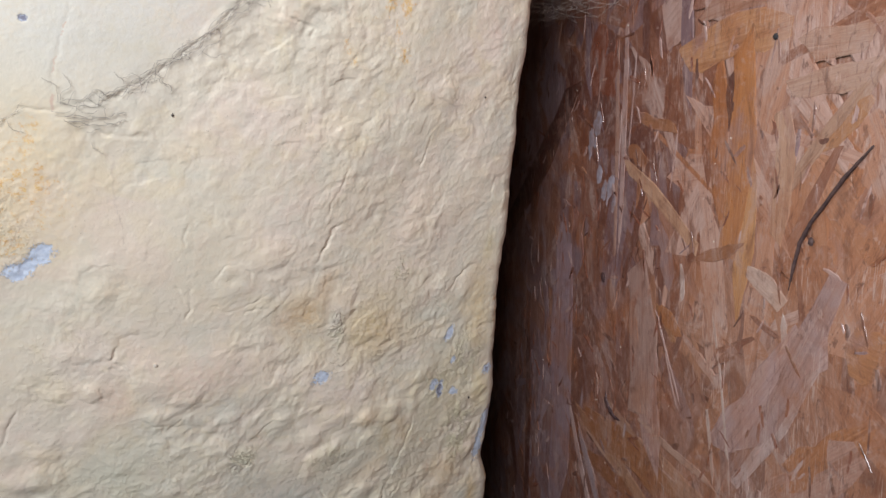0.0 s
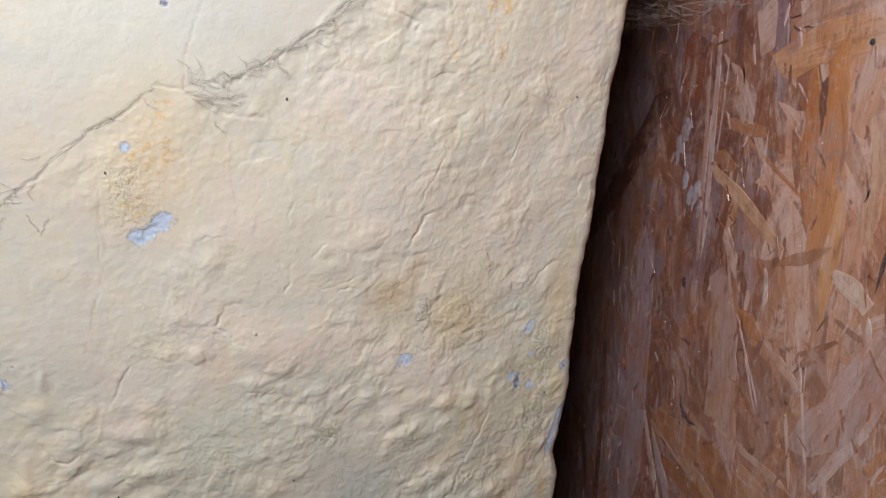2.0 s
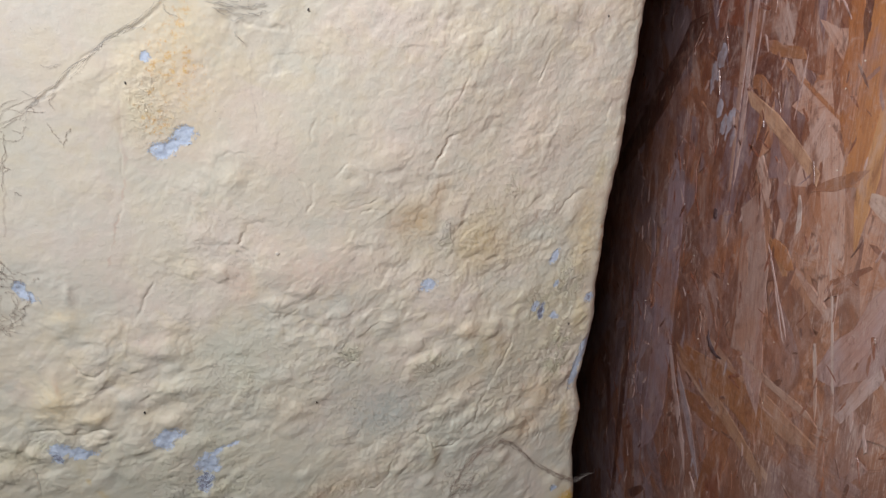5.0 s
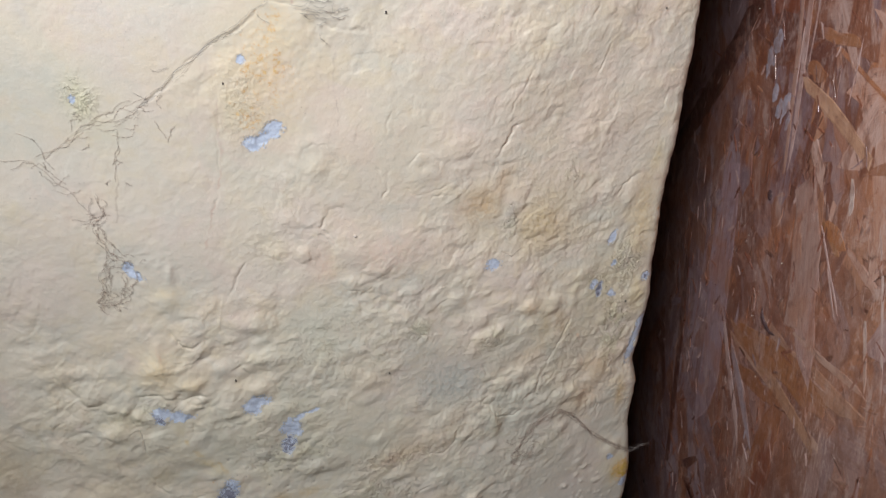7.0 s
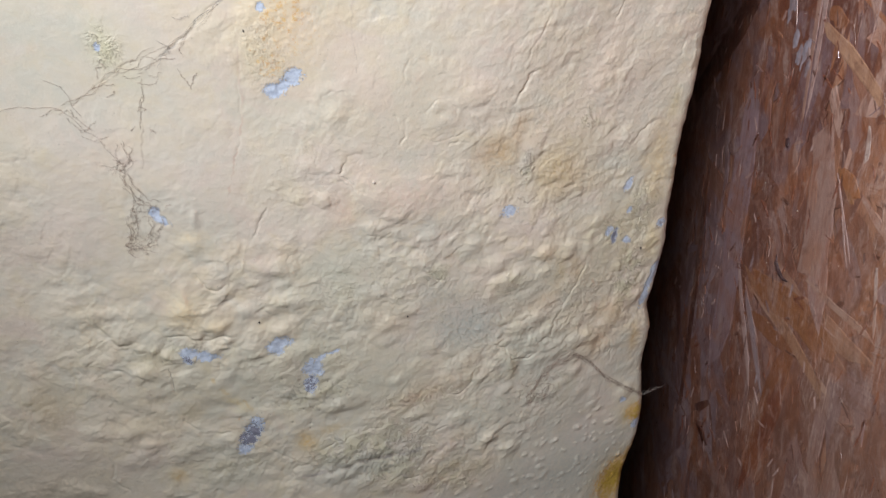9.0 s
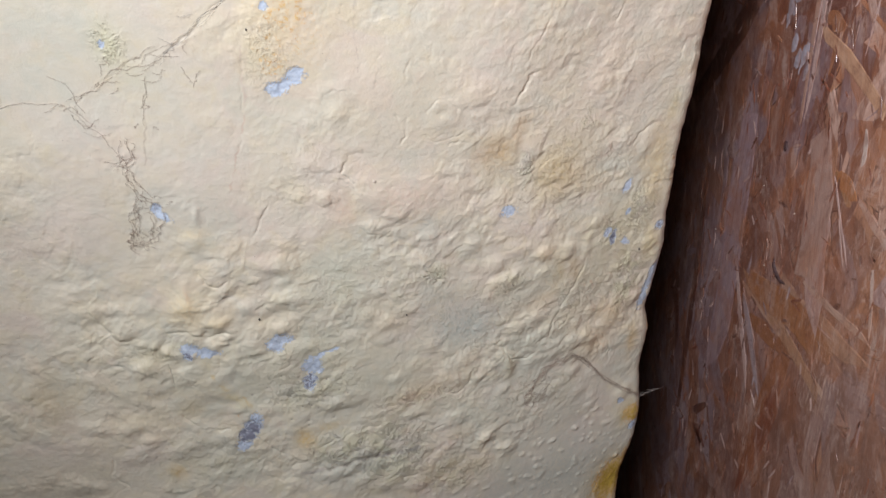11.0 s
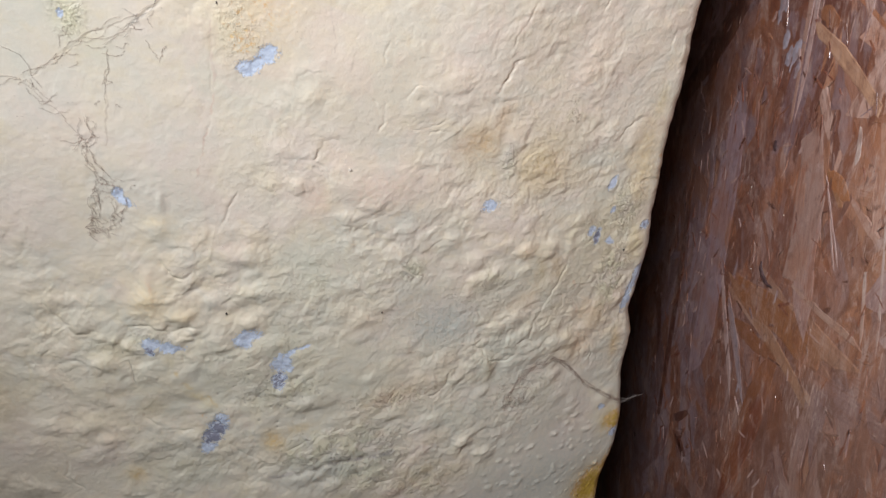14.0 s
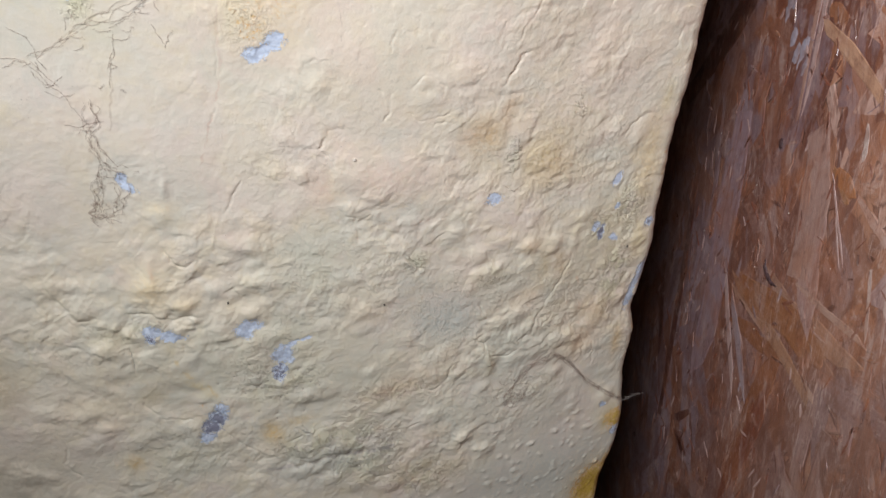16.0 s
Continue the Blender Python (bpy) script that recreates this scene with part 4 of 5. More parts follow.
crumb(0.118, 1.031, 0.0360, 0.0186, 0.40)
crumb(-0.113, 1.316, 0.0440, 0.0372, 0.10)
crumb(0.123, 1.292, 0.0720, 0.0558, 0.15)
crumb(-0.228, 1.422, 0.0088, 0.0124, 0.6)

RUST = (0.56, 0.40, 0.32)
streak(0.0016, RUST, 0.75, (-0.064, 1.556), (-0.069, 1.534), (-0.075, 1.521), (-0.081, 1.504), (-0.084, 1.488), (-0.087, 1.465))
streak(0.0012, RUST, 0.5, (-0.141, 1.420), (-0.144, 1.375), (-0.147, 1.359), (-0.154, 1.335), (-0.166, 1.301))
streak(0.0011, (0.40, 0.33, 0.27), 0.55, (-0.205, 1.395), (-0.212, 1.379), (-0.219, 1.355), (-0.223, 1.330))
streak(0.0010, (0.42, 0.35, 0.29), 0.5, (-0.060, 1.395), (-0.060, 1.420), (-0.058, 1.450))
streak(0.0030, (0.60, 0.47, 0.22), 0.6, (-0.206, 1.118), (-0.195, 1.098), (-0.180, 1.086), (-0.172, 1.070))
streak(0.0040, (0.62, 0.45, 0.30), 0.5, (0.150, 1.185), (0.172, 1.150), (0.176, 1.120))
streak(0.0045, (0.40, 0.39, 0.36), 0.8, (-0.135, 0.984), (-0.091, 0.986), (-0.047, 0.989), (-0.015, 0.988))
streak(0.0010, (0.44, 0.44, 0.41), 0.4, (-0.195, 1.412), (-0.169, 1.433), (-0.143, 1.456), (-0.118, 1.468), (-0.099, 1.486))
rng = random.Random(38)
for _ in range(150):
    x, z = rng.gauss(0.12, 0.06), rng.gauss(1.15, 0.09)
    if -0.02 < x < 0.235 and 0.99 < z < 1.36:
        size = rng.uniform(0.003, 0.008)
        lump(x, z, size * rng.uniform(0.8, 1.3), size * rng.uniform(0.7, 1.0), size * rng.uniform(0.06, 0.18), rng.uniform(0, 60), 2.5)
for _ in range(110):
    x, z = rng.gauss(-0.18, 0.08), rng.gauss(1.12, 0.07)
    if -0.36 < x < 0.0 and 0.95 < z < 1.28:
        size = rng.uniform(0.004, 0.012)
        lump(x, z, size * rng.uniform(0.9, 1.5), size * rng.uniform(0.6, 0.9), size * rng.uniform(0.06, 0.18), rng.uniform(-20, 30), 3.0)
rng = random.Random(34)
for _ in range(46):
    x, z, size = rng.gauss(-0.128, 0.022), rng.gauss(1.080, 0.014), rng.choice((0.0008, 0.0011, 0.0015))
    w, g = blob(x, z, size, size, 0, 2.0)
    H[w] -= size * 0.35 * g
    HOLLOW_DARK[w] = np.maximum(HOLLOW_DARK[w], 0.75 * g)

# crumbling ochre
ochre(-0.101, 1.463, 0.0108, 0.0211, 0.50)
ochre(-0.119, 1.432, 0.0120, 0.0273, 0.42)
ochre(-0.106, 1.440, 0.026, 0.036, 0.50)
ochre(-0.098, 1.475, 0.012, 0.010, 0.50)
ochre(-0.122, 1.405, 0.014, 0.022, 0.52)
for x, z, a, b, k in ((0.126, 1.546, 0.008, 0.010, 0.72), (0.138, 1.545, 0.006, 0.009, 0.75), (0.094, 1.549, 0.005, 0.005, 0.62), (0.112, 1.535, 0.004, 0.003, 0.55),
                      (0.093, 1.516, 0.004, 0.006, 0.62), (0.097, 1.509, 0.003, 0.005, 0.6), (0.135, 1.511, 0.006, 0.008, 0.62), (0.131, 1.528, 0.003, 0.012, 0.55)):
    ochre(x, z, a, b, k)
ochre(0.2420, 0.963, 0.014, 0.017, 1.05, -20)
ochre(0.2330, 0.868, 0.032, 0.036, 1.25, -38)
ochre(0.2520, 0.900, 0.016, 0.024, 1.1)
ochre(0.253, 1.072, 0.007, 0.030, 0.75)
ochre(0.247, 1.275, 0.006, 0.030, 0.6)
rng = random.Random(45)
for _ in range(90):
    x, z, size = rng.gauss(-0.108, 0.016), rng.gauss(1.437, 0.024), rng.choice((0.0010, 0.0013, 0.0018))
    lump(x, z, size, size * 0.9, size * 0.12, power=2.0)
ochre(-0.183, 1.068, 0.010, 0.006, 0.5)

# chips through the paint
chip(-0.233, 1.422, 0.0020, 0.0025, 0)
chip(-0.120, 1.384, 0.008, 0.006, 15)
chip(-0.106, 1.394, 0.008, 0.006, 20)
chip(-0.113, 1.388, 0.007, 0.004, 40)
chip(-0.122, 1.446, 0.003, 0.003)
chip(0.071, 1.255, 0.0065, 0.0055)
chip(-0.222, 1.291, 0.0042, 0.0045)
chip(-0.219, 1.284, 0.0036, 0.008, 28)
chip(-0.220, 1.150, 0.007, 0.0055)
chip(-0.208, 1.146, 0.011, 0.005, -18)
chip(-0.222, 1.143, 0.0045, 0.004, core=0.75)
chip(-0.144, 1.146, 0.011, 0.0085, 25)
chip(-0.117, 1.113, 0.0085, 0.009, 20)
chip(-0.108, 1.124, 0.008, 0.0028, 42)
chip(-0.098, 1.1275, 0.006, 0.0018, 12)
chip(-0.119, 1.096, 0.0058, 0.009, core=0.72)
chip(-0.173, 1.060, 0.0066, 0.0075, core=0.45)
chip(-0.177, 1.051, 0.0080, 0.0080, core=0.75)
chip(-0.182, 1.042, 0.0085, 0.0080, core=0.9)
chip(-0.187, 1.032, 0.0080, 0.0060, -30)
chip(0.194, 1.266, 0.0035, 0.0068, -30)
chip(0.178, 1.217, 0.0045, 0.006, core=0.4)
chip(0.186, 1.208, 0.0038, 0.009, -5, core=0.75)
chip(0.200, 1.202, 0.004, 0.005)
chip(0.199, 1.236, 0.003, 0.003)
chip(0.240, 1.214, 0.006, 0.005, core=0.5)
chip(0.243, 1.150, 0.006, 0.020, -12)
chip(0.238, 1.125, 0.005, 0.014)
chip(0.222, 0.987, 0.004, 0.004, core=0.35)
chip(0.243, 0.945, 0.006, 0.006, core=0.5)
chip(-0.090, 1.533, 0.0022, 0.0018, core=0.9)

POINTS = BASE + NORMAL * H[..., None]
ni, nj = S.shape
index = np.arange(ni * nj).reshape(ni, nj)
quads = np.stack([index[:-1, :-1], index[1:, :-1], index[1:, 1:], index[:-1, 1:]], -1).reshape(-1, 4)
sheet = bpy.data.meshes.new("wall_cream")
sheet.vertices.add(ni * nj)
sheet.vertices.foreach_set("co", POINTS.reshape(-1))
sheet.loops.add(quads.size)
sheet.loops.foreach_set("vertex_index", quads.reshape(-1))
sheet.polygons.add(len(quads))
sheet.polygons.foreach_set("loop_start", np.arange(0, quads.size, 4))
sheet.update(calc_edges=True)
sheet.shade_smooth()
for name, values in (("chip", CHIP), ("core", CORE), ("ochre", OCHRE), ("hollow_dark", HOLLOW_DARK), ("calm", CALM), ("crumb", CRUMB), ("daub", smooth(0.0, 0.0011, DAUB) * patch)):
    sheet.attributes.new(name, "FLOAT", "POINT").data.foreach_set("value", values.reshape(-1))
sheet.attributes.new("stain_shade", "FLOAT_COLOR", "POINT").data.foreach_set("color", STAIN_SHADE.reshape(-1))
sheet.materials.append(CREAM)
cream_wall = tagged(new("wall_cream", sheet), "lumpy cream-painted rendered wall with cracks, stains and blue-white chips", "wall", kind="structure")


def on_wall(x, z, lift=0.0):
    """The point of the wall's surface at x along it and z up, lifted off it."""
    i, j = min(np.searchsorted(along, x), ni - 1), min(np.searchsorted(upward, z), nj - 1)
    return Vector(POINTS[i, j] + NORMAL[i, j] * lift)


# ---- plain walls, floor and ceiling, added unseen to close the place and bounce light ----
box("floor", (-2.3, -2.3, -0.10), (0.60, 1.60, 0.0), CONCRETE, "bare grey concrete floor", "floor")
box("ceiling", (-2.3, -2.3, 2.40), (0.60, 1.60, 2.50), PLASTER, "grey plastered ceiling", "ceiling")
box("wall_back", (-2.3, -2.3, 0.0), (0.60, -2.2, 2.40), PLASTER, "plain grey plastered wall", "wall")
box("wall_side", (-2.3, -2.2, 0.0), (-2.2, 1.60, 2.40), PLASTER, "plain grey plastered wall", "wall")
box("wall_gap", (-2.2, 1.50, 0.0), (0.60, 1.60, 2.40), CONCRETE, "bare wall at the back of the narrow gap", "wall")
box("wall_boarded", (0.372, -2.2, 0.0), (0.60, 1.50, 2.40), CONCRETE, "bare wall behind the strand board", "wall")

# ---- the strand board on the side wall ----
FACE = 0.353
board = tagged(new("strand_board"), "reddish-brown oriented strand board sheet, varnished and stained", "board")
board.location = (FACE, 0.4, 0.0)
bm = bmesh.new()
bmesh.ops.create_cube(bm, size=1)
for v in bm.verts:
    v.co = (0.0095 + 0.0155 * v.co.x, 0.35 + 1.48 * v.co.y, 1.2 + 2.39 * v.co.z)
core = part("core", bm, STRAND_BED, board)
uvs = core.data.uv_layers.new(name="UVMap")
for loop in core.data.loops:
    co = core.data.vertices[loop.vertex_index].co
    uvs.data[loop.index].uv = (co.y, co.z)


def strand_mesh(rng):
    """A thin wafer of unit size, 1 wide and 1 long, with oblique split ends and uneven edges."""
    left, right, steps = [], [], 5
    low, high, sway = rng.uniform(-0.22, 0.22), rng.uniform(-0.22, 0.22), rng.uniform(-0.25, 0.25)
    for i in range(steps + 1):
        y = i / steps - 0.5
        end = i in (0, steps)
        half = 0.5 * (rng.uniform(0.25, 0.8) if end else rng.uniform(0.75, 1.1))
        mid = sway * (y * y * 4 - 0.5) + rng.uniform(-0.08, 0.08)
        slant = (low if i == 0 else high if i == steps else 0) * 0.5
        left.append((mid - half, y - slant + (rng.uniform(-0.06, 0.06) if end else 0)))
        right.append((mid + half, y + slant + (rng.uniform(-0.06, 0.06) if end else 0)))
    return left + right[::-1]


def wafer(top, width, length, thick, place, turn, tip, bow):
    """Vertices of a wafer on the board: local x across, y along; place is (y, z, height off the face)."""
    c, s = math.cos(radians(turn)), math.sin(radians(turn))
    out = []
    for level in (1, 0):
        for a, b in top:
            a, b = a * width, b * length
            if not level:
                a, b = a + math.copysign(min(0.0016, 0.3 * width), a), b + math.copysign(min(0.0020, 0.3 * width), b) * (abs(b) > 0.4 * length)
            h = (thick + tip * b + bow * a * a) if level else -0.0003
            out.append((-(place[2] + h), place[0] + a * c - b * s, place[1] + a * s + b * c))
    return out


WAFER_FACES = [tuple(range(11, -1, -1))] + [(i, (i + 1) % 12, 12 + (i + 1) % 12, 12 + i) for i in range(12)]
SHAPES = [strand_mesh(random.Random(100 + k)) for k in range(14)]


def wafer_uvs(me, tops, sizes):
    layer = me.uv_layers.new(name="UVMap")
    coords = []
    for poly in me.polygons:
        for vi in poly.vertices:
            k = vi // 24
            a, b = tops[k][vi % 12]
            coords += [a * sizes[k][0], b * sizes[k][1]]
    layer.data.foreach_set("uv", coords)


# meshes shared by alike strands, in three sizes
WAFERS = []
for k, shape in enumerate(SHAPES):
    for width, length in ((0.014, 0.095), (0.022, 0.115), (0.034, 0.125)):
        me = bpy.data.meshes.new("strand")
        me.from_pydata(wafer(shape, width, length, 0.0, (0, 0, 0), 0, 0, 0), [], WAFER_FACES)
        wafer_uvs(me, [shape], [(width, length)])
        me.materials.append(STRAND)
        WAFERS.append((me, width, length))
# strand tones for deeper in, darkened to paint the light's falloff
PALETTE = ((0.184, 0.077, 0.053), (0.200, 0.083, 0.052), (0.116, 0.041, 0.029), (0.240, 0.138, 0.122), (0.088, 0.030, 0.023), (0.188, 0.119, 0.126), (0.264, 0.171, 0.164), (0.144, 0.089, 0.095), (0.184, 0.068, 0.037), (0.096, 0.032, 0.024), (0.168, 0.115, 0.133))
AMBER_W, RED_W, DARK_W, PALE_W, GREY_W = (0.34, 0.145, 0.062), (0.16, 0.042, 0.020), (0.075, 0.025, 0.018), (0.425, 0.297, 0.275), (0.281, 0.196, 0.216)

# pale strands towards the room, lifted to paint the stronger light there
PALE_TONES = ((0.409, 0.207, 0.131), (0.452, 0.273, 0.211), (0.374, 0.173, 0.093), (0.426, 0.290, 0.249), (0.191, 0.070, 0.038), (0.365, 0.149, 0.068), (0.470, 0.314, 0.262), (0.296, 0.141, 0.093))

# purple-grey that paints the bounced light and haze in the gap
HAZE_TONES = ((0.24, 0.175, 0.195), (0.20, 0.14, 0.155), (0.27, 0.20, 0.215), (0.17, 0.105, 0.11))


def shaded_wood_tone(rng, y, z):
    """Strand tones that also paint the light: paler towards the room, darker and redder deeper in, hazy grey in the
    gap; more alike lower down.
    """
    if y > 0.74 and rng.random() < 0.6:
        return rng.choice(HAZE_TONES)
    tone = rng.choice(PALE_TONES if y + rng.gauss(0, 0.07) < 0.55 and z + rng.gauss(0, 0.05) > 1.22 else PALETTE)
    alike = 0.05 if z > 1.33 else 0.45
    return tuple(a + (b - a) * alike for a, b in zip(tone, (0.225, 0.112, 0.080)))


def strand(y, z, length, width, turn, tone, lift, tip=0.0, pick=0):
    me, w0, l0 = WAFERS[pick % len(WAFERS)]
    ob = new("strand", me)
    ob.parent = board
    # local x is the board's outward thickness, y across, z along
    m = Matrix.Translation((-lift, y - 0.4, z)) @ Matrix.Rotation(radians(turn), 4, "X") @ Matrix.Rotation(tip, 4, "Y")
    ob.matrix_basis = m @ Matrix.Diagonal((1, width / w0, length / l0, 1))
    ob.color = (*tone, 1)
    return ob


# the bed of strands over the whole face, joined
rng = random.Random(5)
verts, faces, tops, sizes, tones = [], [], [], [], []
for k in range(6200):
    y, z = rng.uniform(-0.36, 1.46), rng.uniform(0.02, 2.37)
    if not (0.2 < y < 1.2 and 0.7 < z < 1.65) and rng.random() < 0.35:
        continue
    shape = rng.choice(SHAPES)
    width, length = rng.choice((0.008, 0.014, 0.022, 0.030, 0.040)), rng.uniform(0.05, 0.15)
    turn = rng.gauss(0, 24) if rng.random() < 0.6 else rng.uniform(-85, 85)
    tone, lift = shaded_wood_tone(rng, y, z), rng.uniform(-0.0001, 0.00015)
    if k > 5300:
        # splinters and fines
        y, z, lift = rng.uniform(0.33, 1.0), rng.uniform(0.84, 1.60), 0.00042
        width, length, turn = rng.uniform(0.0010, 0.0032), rng.uniform(0.005, 0.022), rng.choice((rng.gauss(0, 20), rng.uniform(-85, 85)))
        tone = rng.choice((DARK_W, DARK_W, RED_W, RED_W, PALE_W, tone))
    start = len(verts)
    verts += wafer(shape, width, length, 0.0002, (y - 0.4, z, lift), turn, 0, 0)
    faces += [tuple(start + i for i in f) for f in WAFER_FACES]
    tops.append(shape), sizes.append((width, length))
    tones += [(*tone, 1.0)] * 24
bed = link_mesh("strand_bed", verts, faces, STRAND_BED, board, smooth=False)
wafer_uvs(bed.data, tops, sizes)
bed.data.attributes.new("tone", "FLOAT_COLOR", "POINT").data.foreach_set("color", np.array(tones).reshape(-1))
core.data.attributes.new("tone", "FLOAT_COLOR", "POINT").data.foreach_set("color", [0.30, 0.15, 0.10, 1.0] * len(core.data.vertices))
tagged(bed, kind="stuff")

# strands that can be told apart near the corner
rng = random.Random(9)
for k in range(225):
    y, z = rng.uniform(0.33, 0.98), rng.uniform(0.84, 1.60)
    turn = rng.gauss(0, 16) if rng.random() < (0.65 if y > 0.6 else 0.3) else rng.uniform(-75, 75)
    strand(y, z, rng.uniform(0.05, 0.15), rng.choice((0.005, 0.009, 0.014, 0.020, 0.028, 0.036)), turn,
           shaded_wood_tone(rng, y, z), rng.uniform(0.00012, 0.00034), 0.0, rng.randrange(42))
strand(0.578, 1.389, 0.125, 0.013, -65, (0.44, 0.26, 0.165), 0.00049, 0.0, 4)
strand(0.492, 1.515, 0.115, 0.028, 80, (0.42, 0.21, 0.10), 0.00043, 0.0, 8)
strand(0.478, 1.440, 0.150, 0.026, 2, (0.37, 0.145, 0.045), 0.00053, 0.0, 5)
strand(0.500, 1.450, 0.110, 0.020, -3, (0.31, 0.11, 0.034), 0.00047, 0.0, 10)
strand(0.466, 1.385, 0.120, 0.020, 4, (0.43, 0.21, 0.085), 0.00041, 0.0, 14)
strand(0.640, 1.440, 0.200, 0.007, 1, PALE_W, 0.00052, 0.0, 0)
strand(0.652, 1.420, 0.180, 0.006, -1, (0.339, 0.203, 0.160), 0.00046, 0.0, 3)
# dark diagonal band, drawn as one wide dark strand
strand(0.835, 1.392, 0.260, 0.030, 47, (0.055, 0.017, 0.012), 0.00056, 0.0, 5)
strand(0.690, 1.505, 0.060, 0.030, 4, RED_W, 0.00050, 0.0, 7)
strand(0.450, 1.555, 0.130, 0.030, 80, (0.325, 0.183, 0.128), 0.00044, 0.0, 11)
strand(0.395, 1.455, 0.120, 0.010, 42, (0.369, 0.230, 0.160), 0.00038, 0.0, 8)
strand(0.770, 1.160, 0.330, 0.050, 3, GREY_W, 0.00049, 0.0, 2)
# dark upright line, drawn as one narrow dark strand
strand(0.868, 1.050, 0.330, 0.014, 2, DARK_W, 0.00043, 0.0, 3)
strand(0.715, 1.085, 0.130, 0.008, -28, PALE_W, 0.00053, 0.0, 6)
strand(0.632, 1.120, 0.180, 0.016, -76, (0.309, 0.163, 0.095), 0.00047, 0.0, 4)
strand(0.600, 1.160, 0.140, 0.014, -72, (0.295, 0.170, 0.119), 0.00041, 0.0, 9)
strand(0.640, 0.985, 0.170, 0.024, 22, RED_W, 0.00052, 0.0, 12)
strand(0.560, 1.288, 0.035, 0.007, -50, (0.265, 0.122, 0.055), 0.00046, 0.0, 15)
strand(0.715, 1.265, 0.040, 0.004, 45, (0.148, 0.068, 0.048), 0.00040, 0.0, 18)
strand(0.580, 1.215, 0.120, 0.030, -4, (0.346, 0.224, 0.207), 0.00050, 0.0, 20)
strand(0.440, 1.270, 0.130, 0.030, 34, (0.354, 0.244, 0.239), 0.00044, 0.0, 23)
strand(0.410, 1.300, 0.110, 0.024, 40, (0.369, 0.244, 0.224), 0.00038, 0.0, 26)
strand(0.385, 1.235, 0.120, 0.026, 45, (0.339, 0.190, 0.145), 0.00049, 0.0, 29)

strand(0.669, 1.492, 0.037, 0.030, 19, RED_W, 0.00049, 0.0, 7)
strand(0.488, 1.473, 0.040, 0.009, 0, DARK_W, 0.00043, 0.0, 3)
strand(0.490, 1.472, 0.024, 0.005, -12, (0.10, 0.032, 0.014), 0.00053, 0.0, 6)
strand(0.636, 1.466, 0.084, 0.0022, 1, PALE_W, 0.00047, 0.0, 0)
strand(0.626, 1.465, 0.079, 0.0022, 6, PALE_W, 0.00041, 0.0, 3)
strand(0.646, 1.436, 0.056, 0.0018, 3, PALE_W, 0.00051, 0.0, 9)
strand(0.557, 1.427, 0.046, 0.0018, 10, PALE_W, 0.00045, 0.0, 12)
strand(0.602, 1.260, 0.135, 0.042, -5, (0.30, 0.19, 0.16), 0.00055, 0.0, 5)
strand(0.618, 1.143, 0.161, 0.036, 90, (0.25, 0.10, 0.038), 0.00049, 0.0, 8)
strand(0.654, 1.104, 0.101, 0.020, 88, (0.22, 0.085, 0.035), 0.00043, 0.0, 11)
strand(0.555, 1.262, 0.072, 0.0024, -32, PALE_W, 0.00053, 0.0, 6)
strand(0.583, 1.159, 0.091, 0.0024, -86, PALE_W, 0.00047, 0.0, 15)
strand(0.724, 1.108, 0.113, 0.0020, -30, PALE_W, 0.00041, 0.0, 18)
strand(0.474, 1.235, 0.093, 0.0030, -13, (0.46, 0.35, 0.31), 0.00051, 0.0, 21)
strand(0.488, 1.290, 0.051, 0.0030, -16, (0.46, 0.35, 0.31), 0.00045, 0.0, 24)
strand(0.490, 1.210, 0.062, 0.0040, -13, (0.46, 0.35, 0.31), 0.00055, 0.0, 27)
strand(0.474, 1.291, 0.035, 0.006, 53, (0.17, 0.062, 0.036), 0.00049, 0.0, 12)
strand(0.469, 1.300, 0.045, 0.005, 60, (0.17, 0.062, 0.036), 0.00043, 0.0, 15)
strand(0.438, 1.324, 0.028, 0.004, -75, (0.17, 0.062, 0.036), 0.00053, 0.0, 18)
strand(0.351, 1.335, 0.026, 0.030, -85, (0.34, 0.145, 0.06), 0.00047, 0.0, 20)
strand(0.369, 1.263, 0.083, 0.022, 45, (0.33, 0.13, 0.05), 0.00041, 0.0, 23)
strand(0.387, 1.243, 0.061, 0.014, 35, (0.31, 0.12, 0.045), 0.00051, 0.0, 26)
strand(0.378, 1.464, 0.049, 0.009, 44, (0.37, 0.18, 0.085), 0.00045, 0.0, 29)
strand(0.555, 1.292, 0.033, 0.016, -65, (0.30, 0.115, 0.04), 0.00055, 0.0, 32)
strand(0.431, 1.428, 0.081, 0.020, 0, (0.40, 0.24, 0.16), 0.00049, 0.0, 35)
strand(0.394, 1.489, 0.070, 0.016, 79, (0.40, 0.26, 0.195), 0.00043, 0.0, 38)
strand(0.391, 1.512, 0.060, 0.018, 86, (0.38, 0.24, 0.18), 0.00053, 0.0, 41)
strand(0.407, 1.304, 0.164, 0.020, 25, (0.31, 0.205, 0.195), 0.00047, 0.0, 2)
strand(0.423, 1.252, 0.134, 0.012, 31, (0.42, 0.31, 0.29), 0.00041, 0.0, 5)
strand(0.586, 1.454, 0.059, 0.010, -83, (0.30, 0.13, 0.06), 0.00051, 0.0, 8)
strand(0.617, 1.424, 0.031, 0.016, -69, (0.25, 0.10, 0.045), 0.00045, 0.0, 11)
strand(0.495, 1.363, 0.057, 0.009, 71, (0.24, 0.09, 0.035), 0.00055, 0.0, 14)
strand(0.439, 1.351, 0.039, 0.016, -68, (0.47, 0.34, 0.28), 0.00049, 0.0, 17)
strand(0.416, 1.319, 0.037, 0.006, -11, (0.50, 0.40, 0.36), 0.00043, 0.0, 20)
